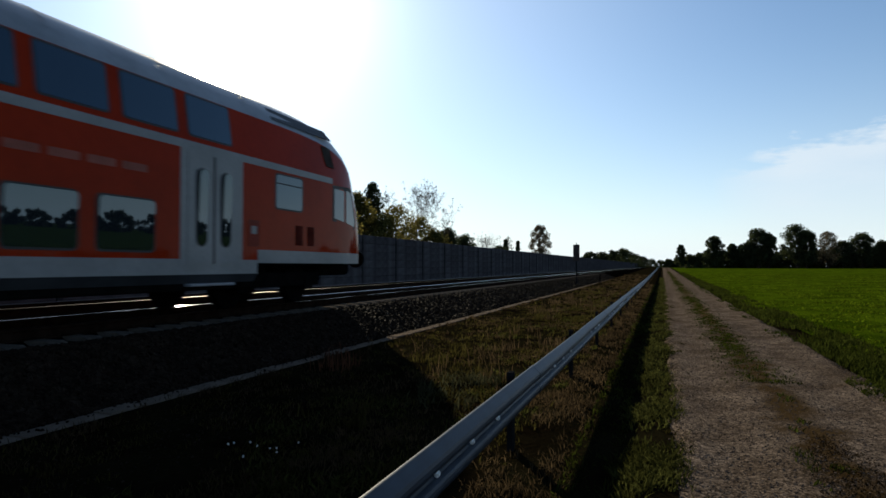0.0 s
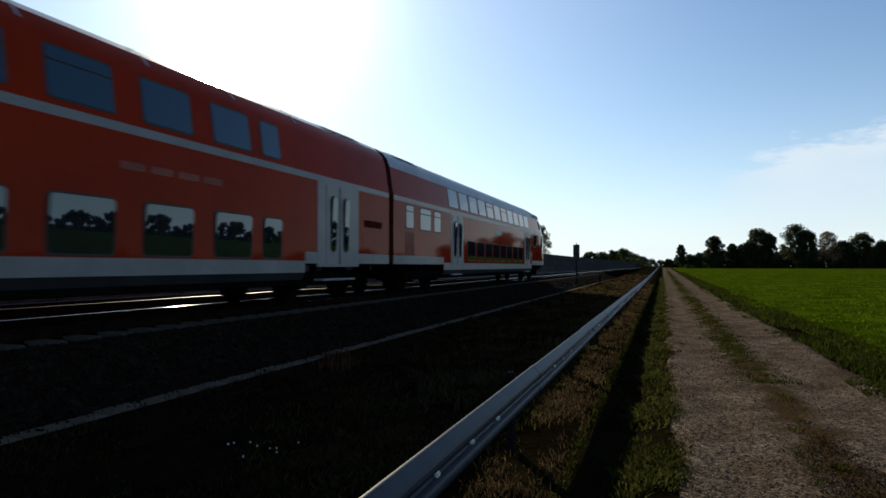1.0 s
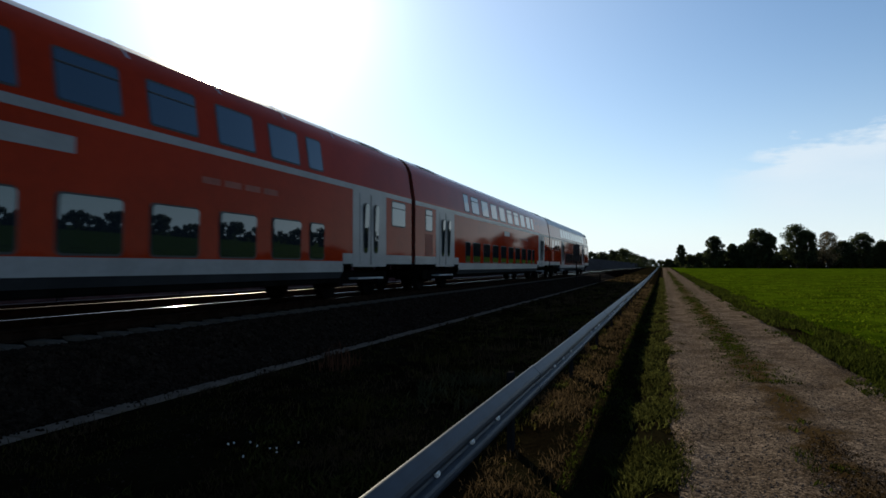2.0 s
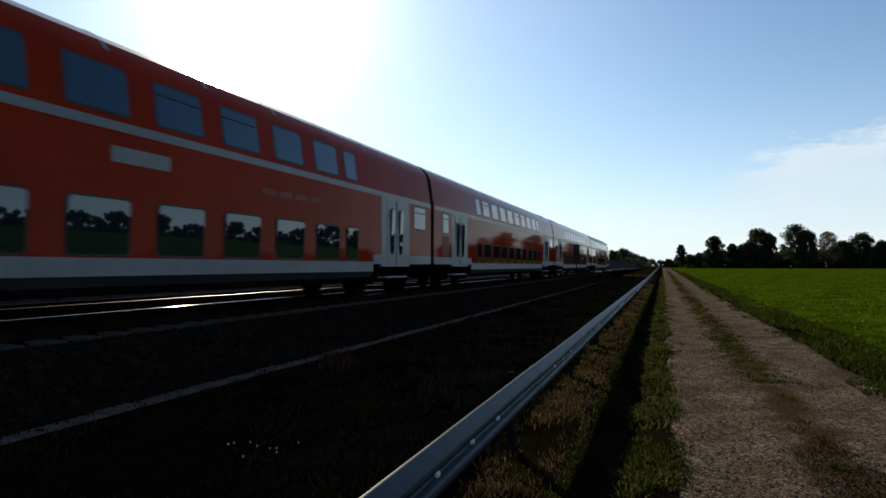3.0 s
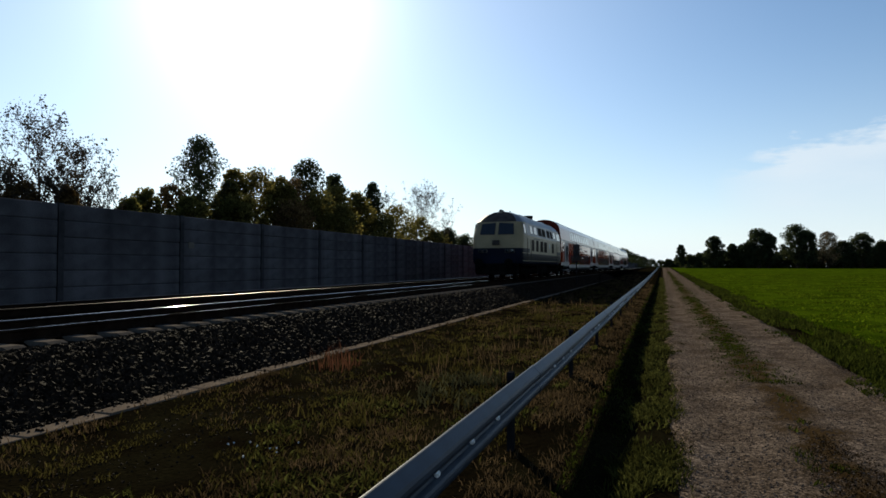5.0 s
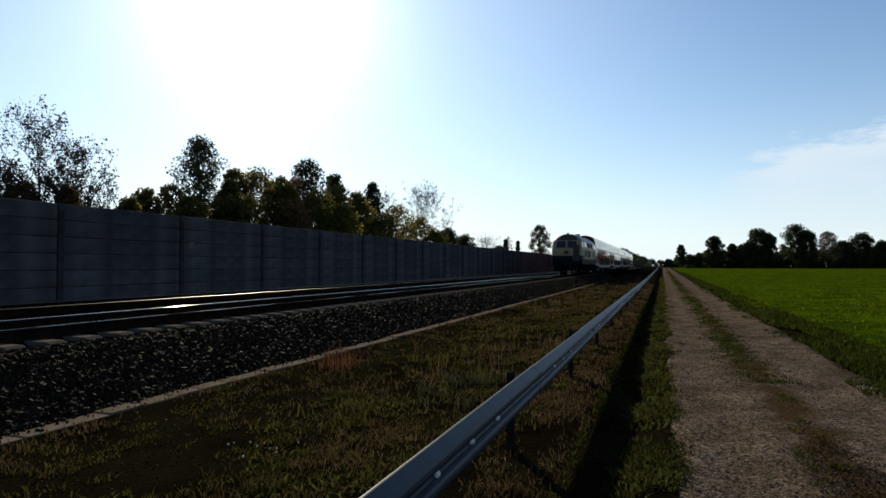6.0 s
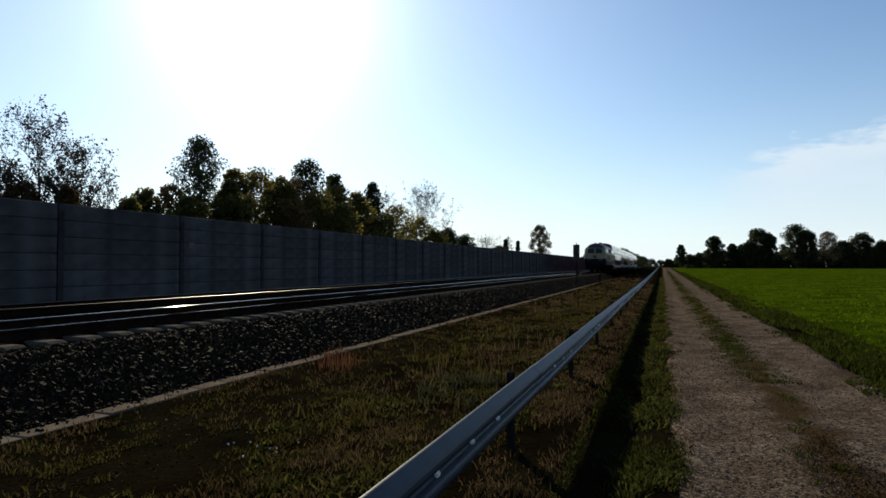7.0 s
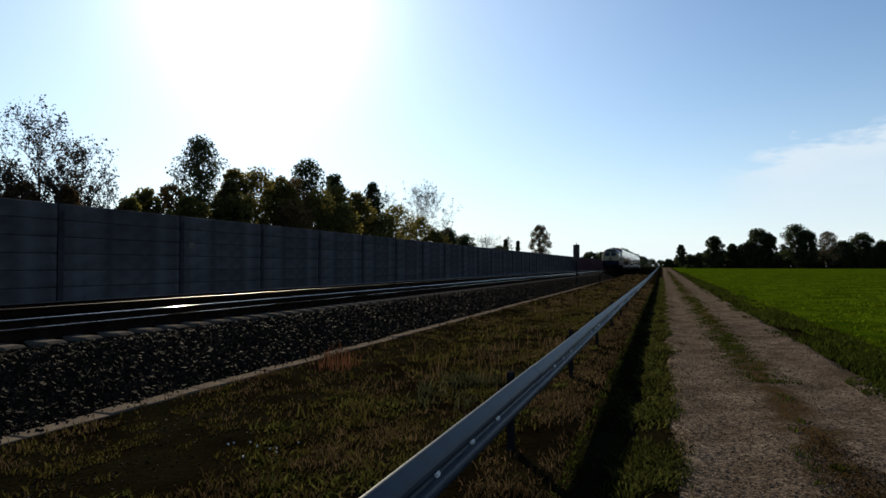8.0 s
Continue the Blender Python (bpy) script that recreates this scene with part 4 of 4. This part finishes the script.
blades("green_grass", 46000, -5.6, -1.25, 2.2, 70.0, 0.02, 0.11, GRASS, "low green weeds and grass on the railway verge", "grass", verge_height, 21, width=0.010, clump=0.06, keep=richer(2, 0.9), lean=1.3)
blades("leafy_weeds", 34000, -4.0, -1.3, 2.2, 45.0, 0.02, 0.10, LIT_WEED, "small leafy sunlit weeds on the railway verge", "weeds", verge_height, 41, width=0.018, clump=0.07, keep=patchy(1.3, 17, 0.08, 0.4), lean=1.8)
blades("tufts", 46000, -5.6, -2.2, 2.2, 28.0, 0.02, 0.08, GRASS, "small dark mossy grass tufts on the bare verge", "grass", verge_height, 33, width=0.007, keep=tufts(3), lean=1.2)
blades("tall_weeds", 6000, -4.2, -1.4, 5.0, 40.0, 0.10, 0.30, GRASS, "taller ragged green weeds on the railway verge", "weeds", verge_height, 31, width=0.012, clump=0.07, keep=patchy(0.9, 6, 0.05, 0.35), lean=0.8)
blades("dry_grass", 66000, -5.65, -1.2, 2.2, 110.0, 0.015, 0.12, DRY, "dry brown grass on the railway verge", "grass", verge_height, 22, width=0.005, clump=0.08, keep=richer(12, 0.9), lean=1.5)
blades("duct_grass", 5200, -5.74, -5.45, 3.0, 40.0, 0.02, 0.12, DRY, "dry tufts along the cable duct", "grass", verge_height, 45, width=0.007, clump=0.05, keep=patchy(1.5, 29, 0.0, 0.3), lean=1.5)
blades("red_weed", 90, -5.35, -4.75, 9.0, 9.9, 0.15, 0.6, RED_WEED, "reddish dead weed stalks beside the cable duct", "weeds", verge_height, 34, width=0.007, lean=0.6)
blades("pale_weed", 420, -3.1, -2.2, 7.2, 9.2, 0.05, 0.22, PALE_WEED, "pale seeding weeds on the verge", "weeds", verge_height, 35, width=0.014, clump=0.12, lean=1.2)
blades("dry_stalks", 3600, -4.8, -1.4, 9.0, 110.0, 0.10, 0.38, DRY, "tall dry brown weed stalks on the railway verge", "weeds", verge_height, 32, width=0.006, clump=0.12, keep=patchy(0.6, 8, -0.1, 0.3), lean=0.4)
blades("verge_grass", 40000, -0.42, 0.20, 2.6, 90.0, 0.03, 0.13, LIT_WEED, "green grass strip between crash barrier and track", "grass", verge_height, 23, width=0.010, clump=0.06, lean=1.4, keep=patchy(1.6, 5, -0.35, 0.25))
blades("path_edge_tufts", 7000, -0.05, 0.42, 2.8, 40.0, 0.02, 0.08, GRASS, "small grass tufts creeping onto the gravel", "grass", verge_height, 42, width=0.008, clump=0.04, lean=1.5, keep=patchy(2.2, 25, 0.0, 0.3))
# dark blades laid along the beam's cast shadow, to blacken that strip
blades("ditch_grass", 14000, -0.78, -0.4, 2.6, 60.0, 0.04, 0.12, WEED, "dark grass added along the barrier's shadow band to deepen its shade", "grass", verge_height, 43, width=0.008, clump=0.06, lean=1.2)
blades("barrier_grass", 22000, -1.35, -0.7, 2.6, 60.0, 0.02, 0.12, DRY, "dry grass under the crash barrier", "grass", verge_height, 24, width=0.006, clump=0.07, lean=1.3, keep=patchy(1.2, 19, -0.45, 0.35))
def strip(xc, w, seed, sc=0.45, lo=-0.35, hi=0.25):
    p = patchy(sc, seed, lo, hi)
    return lambda x, y: p(x, y) * math.exp(-((x - xc - 0.12 * noise.noise((0, y * 0.3, seed))) / w) ** 2)


def oval(xc, yc, rx, ry, seed):
    return lambda x, y: min(1.0, max(0.0, 1.5 - 1.5 * (((x - xc) / rx) ** 2 + ((y - yc) / ry) ** 2) + 1.2 * noise.noise((x * 2.5, y * 1.6, seed))))


blades("middle_grass", 42000, 0.7, 1.95, 10.0, 150.0, 0.015, 0.06, WEED, "short grass on the crown of the track", "grass", path_height, 25, clump=0.06, keep=strip(1.3, 0.30, 7, lo=-0.9), lean=1.2)
blades("middle_dry_grass", 36000, 0.8, 2.1, 3.4, 9.5, 0.01, 0.035, DRY_DARK, "matted dead brown grass on the crown of the track", "grass", path_height, 26, width=0.007, keep=oval(1.42, 5.0, 0.42, 2.0, 4), lean=2.4)
blades("middle_sprigs", 1500, 0.9, 1.9, 4.0, 12.0, 0.02, 0.08, WEED, "small dark green sprigs on the crown of the track", "grass", path_height, 36, clump=0.05, keep=oval(1.35, 6.6, 0.22, 1.4, 9), lean=1.4)
blades("crown_tufts", 2600, 1.05, 1.75, 4.2, 12.0, 0.03, 0.09, WEED, "separate dark grass tufts on the crown of the track", "grass", path_height, 44, width=0.008, keep=lambda x, y: 1.0 if noise.noise((x * 3.1, y * 1.9, 31)) > 0.38 else 0.0, lean=1.2)
blades("edge_sprigs", 12000, 2.45, 3.2, 4.5, 60.0, 0.02, 0.09, WEED, "low sprigs creeping onto the gravel edge", "weeds", path_height, 37, clump=0.07, keep=patchy(0.9, 13, 0.0, 0.4), lean=1.3)
blades("edge_weeds", 42000, 2.8, 4.0, 4.5, 130.0, 0.04, 0.19, WEED, "ragged dark green weeds along the field edge", "weeds", lambda x, y: 0.0 + lift(y), 27, clump=0.12, keep=patchy(0.6, 9, -0.35, 0.2), lean=0.9)
blades("crop", 70000, 3.6, 42.0, 5.0, 120.0, 0.04, 0.11, CROP, "bright green young crop leaves in the field", "crop", lambda x, y: 0.0 + lift(math.hypot(x, y)), 28, width=0.04, clump=0.25, lean=1.6, grow=0.02)


_x, _y = _r.normal(-3.3, 0.16, 9), _r.normal(4.75, 0.14, 9)
_z = np.array([verge_height(a, b) for a, b in zip(_x, _y)])
stones("flower_heads", _x, _y, _z + 0.12, np.full(9, 0.009), WHITE_LINE, "tiny white wildflower heads among the verge grass", "flowers", 14)


# ---------------------------------------------------------------- trees
def leaf_cloud(centres, radii, per, size, rng, squash=0.8):
    vs, fs = [], []
    for c, r in zip(centres, radii):
        m = per
        p = rng.normal(size=(m, 3))
        p *= (rng.random(m) ** 0.4 / np.linalg.norm(p, axis=1))[:, None]
        p = p * np.array([1.0, 1.0, squash]) * r + np.array(c)
        a = rng.normal(size=(m, 3))
        a /= np.linalg.norm(a, axis=1)[:, None]
        b = np.cross(a, rng.normal(size=(m, 3)))
        b /= np.linalg.norm(b, axis=1)[:, None]
        s = (size * rng.uniform(0.5, 1.2, m))[:, None]
        vs.append(np.stack((p - a * s * 0.5, p + b * s * 0.28, p + a * s * 0.5, p - b * s * 0.28), 1).reshape(-1, 3))
    v = np.concatenate(vs)
    f = np.arange(len(v)).reshape(-1, 4)
    return v, f


def stick(V, F, p, q, r0, r1, n):
    p, q = Vector(p), Vector(q)
    d = (q - p).normalized()
    a = d.orthogonal().normalized()
    b = d.cross(a)
    k = len(V)
    for c, r in ((p, r0), (q, r1)):
        for i in range(n):
            t = 2 * math.pi * i / n
            V.append(tuple(c + a * (r * math.cos(t)) + b * (r * math.sin(t))))
    for i in range(n):
        F.append((k + i, k + (i + 1) % n, k + n + (i + 1) % n, k + n + i))


def crown_and_trunk(t, V, F, v, f, leaf):
    tagged(quick("trunk", V, F, BARK, t), "dark trunk and limbs")
    me = bpy.data.meshes.new("crown")
    me.from_pydata(v.tolist(), [], f.tolist())
    me.materials.append(leaf)
    cr = new("crown", me)
    cr.parent = t


def tree(x, y, ground_z, height, width, seed, leaf=LEAF, per=60, size=0.3, clumps=60, trunk_to=0.15, shape="round", label="", category="tree", group="", name="tree"):
    """A tapered trunk, limbs that rise into the crown and many small leaves gathered in clumps."""
    rng = np.random.default_rng(seed)
    t = empty(name, pose(x, y, ground_z))
    tagged(t, label or "tall broadleaf tree in early autumn leaf", category, group)
    V, F = [], []
    r0 = max(0.05, height * 0.016)
    sway = [Vector((rng.normal() * 0.012 * height, rng.normal() * 0.012 * height, height * 0.92 * k / 6)) for k in range(7)]
    sway[0] = Vector((0, 0, -0.3))
    for k in range(6):
        stick(V, F, sway[k], sway[k + 1], r0 * (1 - k / 6.5), r0 * (1 - (k + 1) / 6.5), 7)
    base = height * trunk_to
    deep = height - base
    centres, radii = [], []
    lump = 3.0 + rng.random() * 3
    for k in range(clumps):
        q = ((k + rng.random()) / clumps)
        if shape == "cone":
            wide = 0.5 * width * (1.03 - q)
        elif shape == "dome":
            wide = 0.5 * width * math.sqrt(max(0.04, 1 - q ** 2.0)) * min(1.0, 0.7 + 2.0 * q)
        else:
            wide = 0.5 * width * math.sqrt(max(0.05, 1 - abs(2 * q ** 0.85 - 0.84) ** 2.3 / 1.45))
        ang = k * 2.39996 + rng.uniform(-0.5, 0.5)
        out = wide * math.sqrt(rng.random()) * (0.80 + 0.16 * math.sin(lump * ang + 5 * q))
        r = min(width * rng.uniform(0.09, 0.17), 0.16 * deep)
        c = Vector((math.cos(ang) * out, math.sin(ang) * out, base + (deep - r * 0.8) * q))
        centres.append(c)
        radii.append(r)
        if k % 3 == 0:
            root = sway[min(5, int(6 * max(0.0, c.z - out * 0.9) / height))]
            mid = root.lerp(c, 0.55) + Vector((0, 0, 0.06 * width))
            rr = r0 * 0.3 * (1.1 - q)
            stick(V, F, root, mid, rr, rr * 0.7, 5)
            stick(V, F, mid, c, rr * 0.7, 0.01, 4)
    v, f = leaf_cloud(centres, radii, per, size, rng, 0.85)
    crown_and_trunk(t, V, F, v, f, leaf)
    return t


def birch(x, y, ground_z, height, width, seed, leaf, per, label, group):
    """An airy tree: steep limbs that fork into twigs, with few leaves along them."""
    rng = np.random.default_rng(seed)
    t = empty("tree", pose(x, y, ground_z))
    tagged(t, label, "tree", group)
    V, F, centres, radii = [], [], [], []
    r0 = max(0.04, height * 0.009)
    for k in range(6):
        stick(V, F, (0.02 * height * math.sin(k * 0.9), 0, height * 0.97 * k / 6 - 0.2), (0.02 * height * math.sin(k * 0.9 + 0.9), 0, height * 0.97 * (k + 1) / 6 - 0.2), r0 * (1 - k / 6.3), r0 * (1 - (k + 1) / 6.3), 6)
    n = 26
    for k in range(n):
        q = 0.12 + 0.8 * k / n
        ang = k * 2.39996 + rng.uniform(-0.4, 0.4)
        reach = 0.52 * width * (1.0 - 0.75 * max(0.0, q - 0.35) / 0.6) * rng.uniform(0.75, 1.1)
        root = Vector((0.02 * height * math.sin(6 * q * 0.9), 0, height * q))
        tip = root + Vector((math.cos(ang) * reach, math.sin(ang) * reach, min(height * 0.98 - root.z, reach * rng.uniform(0.9, 1.7))))
        mid = root.lerp(tip, 0.5) + Vector((math.cos(ang), math.sin(ang), 0)) * (0.12 * reach)
        rr = r0 * 0.42 * (1.15 - q)
        stick(V, F, root, mid, rr, rr * 0.65, 5)
        stick(V, F, mid, tip, rr * 0.65, 0.008, 4)
        for j in range(9):
            p = (root.lerp(mid, 0.4 + 0.6 * j / 4) if j < 5 else mid.lerp(tip, (j - 4) / 4))
            e = p + Vector((rng.normal() * 0.5, rng.normal() * 0.5, abs(rng.normal()) * 0.8 + 0.25)) * (0.13 * width)
            stick(V, F, p, e, 0.011, 0.005, 3)
            for g in (p.lerp(e, 0.55), e):
                centres.append(g)
                radii.append(0.045 * width + 0.05)
    v, f = leaf_cloud(centres, radii, per, 0.14 + 0.0012 * max(0.0, y - 20), rng, 1.0)
    crown_and_trunk(t, V, F, v, f, leaf)
    return t


FWD, RIGHT = Vector((-0.3242, 0.9460, 0)), Vector((0.9460, 0.3242, 0))
BEHIND = "trees behind the noise wall"
# sparse birches and shrubs behind the noise wall: across, along, height, width, kind
for k, (x, y, h, w, kind) in enumerate((
        (-26, 20.9, 9.1, 3.7, "sparse"), (-27, 23.7, 8.4, 2.2, "sparse"), (-25.5, 19.1, 6.6, 1.9, "sparse"), (-24.5, 20.5, 6, 1.9, "sparse"), (-25, 19.4, 5.4, 1.9, "brown"),
        (-24, 20.6, 5.3, 1.4, "brown"), (-27, 25.6, 7.1, 1.7, "bare"), (-26, 23.7, 6, 1.4, "bare"), (-30, 31.1, 6.7, 2.4, "green"), (-31, 34.3, 7.4, 2.6, "brown"),
        (-31, 37.2, 11.2, 3.8, "dome"), (-30, 39, 8.2, 2.5, "green"), (-31, 43.7, 9.9, 4.2, "green"), (-33, 48.8, 11.2, 2, "bare"), (-30, 46.2, 8.9, 4, "green"),
        (-32, 53.4, 12.3, 4.3, "dark"), (-32, 58.6, 11.5, 2.9, "dark"), (-29, 50.2, 8.8, 5, "green"), (-31, 61.5, 10, 3, "green"), (-33, 63.6, 11.2, 1.9, "bare"),
        (-32, 67.9, 11.8, 2.9, "dark"), (-30, 60.8, 9.3, 3.6, "green"), (-33, 75.3, 11.8, 3.2, "bare"), (-31, 72.8, 9.7, 5.9, "green"), (-32, 85.4, 13.4, 7.4, "sparse"),
        (-30, 77.2, 8.6, 6.1, "green"), (-30, 89.6, 7.6, 4.2, "dark"), (-30, 98.1, 7.1, 4.2, "dark"), (-31, 115.9, 6.8, 4.9, "bare"), (-30, 121.5, 6, 5.5, "dark"),
        (-31, 46.8, 9.6, 3.8, "green"), (-30, 48.0, 9.6, 3.4, "brown"), (-31, 41.0, 9.4, 2.8, "green"), (-31, 57.0, 10.2, 4.0, "green"), (-28, 27.8, 5.7, 1.9, "green"), (-28, 32.6, 6.3, 3.2, "green"), (-28, 37.4, 7, 3.8, "green"), (-28, 44.7, 7.4, 4.5, "brown"), (-28, 52.3, 7.8, 4.7, "green"),
        (-28, 61.8, 7.6, 5.4, "green"), (-28, 78.5, 6.8, 4.4, "green"))):
    if kind == "green":
        tree(x, y, -0.2, h, w * 1.2, 100 + k, LEAF, per=100, size=0.28, clumps=80, trunk_to=0.06, label="green bushy tree with yellowing leaves behind the wall", group=BEHIND)
    elif kind == "brown":
        tree(x, y, -0.2, h, w * 1.2, 100 + k, LEAF_BROWN, per=80, size=0.24, clumps=70, trunk_to=0.06, label="browning leafy shrub behind the wall", group=BEHIND)
    elif kind == "dark":
        tree(x, y, -0.2, h, w * 1.35, 100 + k, LEAF_DARK, per=110, size=0.28, clumps=80, trunk_to=0.25, shape="dome", label="dark green broadleaf tree behind the wall", group=BEHIND)
    elif kind == "dome":
        tree(x, y, -0.2, h, w * 1.35, 100 + k, LEAF_DARK, per=60, size=0.22, clumps=130, trunk_to=0.42, shape="dome", label="tall dark green tree with a domed crown behind the wall", group=BEHIND)
    elif kind == "sparse":
        birch(x, y, -0.2, h * 0.94, w * (1.35 if y < 60 else 1.05), 100 + k, TWIG_LEAF, 9, "thin birch with sparse brown leaves behind the wall", BEHIND)
    else:
        birch(x, y, -0.2, h, w * 1.2, 100 + k, TWIG_LEAF, 2, "nearly bare twiggy shrub behind the wall", BEHIND)
# lone tree and two pointed conifers further on
tree(-34, 187, 0, 14.0, 7.0, 140, LEAF_PALE, per=140, size=0.4, clumps=70, trunk_to=0.12, label="lone round tree behind the noise wall", group=BEHIND)
for k, (x, y, h, w) in enumerate(((-36, 152, 8.2, 3.2), (-36, 166, 8.4, 3.0))):
    tree(x, y, 0, h, w, 150 + k, LEAF_DARK, per=110, size=0.45, clumps=50, trunk_to=0.06, shape="cone", label="pointed dark conifer behind the noise wall", category="conifer", group=BEHIND, name="conifer")
tree(-37, 159, 0, 9.4, 4.0, 153, LEAF_PALE, per=14, size=0.4, clumps=40, label="thin bare tree between two conifers", group=BEHIND)
for k, (x, y, h, w) in enumerate(((-26, 250, 7, 9), (-26, 300, 8, 9), (-23, 330, 9.5, 10), (-21, 372, 11.5, 11), (-22, 400, 12, 12), (-20, 430, 11, 12), (-18, 470, 10, 12), (-14, 520, 9, 10), (-19, 560, 10, 14), (-9, 600, 8, 12), (-2, 620, 7, 12), (6, 600, 8, 12), (13, 560, 9, 12), (10, 480, 8, 10), (16, 430, 9, 10), (20, 390, 9, 10))):
    tree(x, y, -0.1, h + 0.5, w, 160 + k, LEAF_DARK, per=90, size=0.75, clumps=44, trunk_to=0.02, label="far dark tree beside the railway", group="far trees along the line")

# tree line beyond the field: direction as a slope to the view axis, distance, height, width
EDGE = "trees beyond the field"
line = [(0.372, 240, 9.5, 4.5), (0.425, 235, 12.6, 8.5), (0.452, 235, 9.6, 6), (0.476, 232, 10.0, 8), (0.492, 232, 15.4, 12), (0.508, 230, 13.6, 9), (0.553, 228, 16.8, 11), (0.568, 228, 14.5, 9), (0.602, 226, 14.0, 10), (0.625, 226, 10.5, 9), (0.655, 224, 13.4, 10), (0.69, 222, 10.5, 9)]
rng0 = random.Random(4)
for k, (sl, d, h, w) in enumerate(line):
    p = FWD * d + RIGHT * (d * sl)
    tree(p.x, p.y, 0.4, h * 0.99, w, 200 + k, LEAF_PALE if k == 8 else LEAF_DARK, per=(120 if k not in (0, 8) else 50), size=0.65, clumps=70, trunk_to=0.16, label="dark broadleaf tree at the far edge of the field", group=EDGE)
for k in range(30):
    sl = 0.352 + 0.012 * k
    d = 244 - 0.5 * k + rng0.uniform(-4, 4) + (60 if k < 3 else 0)
    p = FWD * d + RIGHT * (d * sl)
    tree(p.x, p.y, 0.4, (5.9 if k > 3 else 4.2) + rng0.uniform(0, 1.9), rng0.uniform(6, 8), 240 + k, LEAF_DARK, per=90, size=0.65, clumps=40, trunk_to=0.0, label="dense dark bush in the hedge beyond the field", category="bush", group=EDGE, name="bush")
# the same belt of trees goes on round the field behind the viewer
for k in range(50):
    a = radians(20 + 3.0 * k)
    d = 215 + rng0.uniform(-12, 18)
    p = FWD * (d * math.cos(a + radians(18))) + RIGHT * (d * math.sin(a + radians(18)))
    tree(p.x, p.y, -0.1, rng0.choice((6, 7, 8, 8, 9, 11)) * rng0.uniform(0.85, 1.1), rng0.uniform(14, 19), 300 + k, LEAF_DARK, per=60, size=1.2, clumps=36, trunk_to=0.06, label="dark broadleaf tree at the far edge of the field", group=EDGE)

for k in range(150):
    sleeper(TRACK, 3.0 + 0.6 * k)
for k in range(100):
    sleeper(TRACK_FAR, 8.0 + 0.6 * k)
cable_duct()
guard_rail()
wall_pieces()
# ---------------------------------------------------------------- the train runs along the line
def motions():
    times = [0.0, 1 / 30] + [0.5 * k for k in range(1, 16)] + [8 - 1 / 30, 8.0]
    for ob, back in zip(coaches + [engine], (0.0, 26.8, 53.6, 80.4, 96.8)):
        rows = []
        for t in times:
            y = 74.95 + 28.62 * (t - 3.0) - back
            rows.append((t, pose(TRACK, y, RAIL_TOP)))
        walk(ob, rows)


motions()
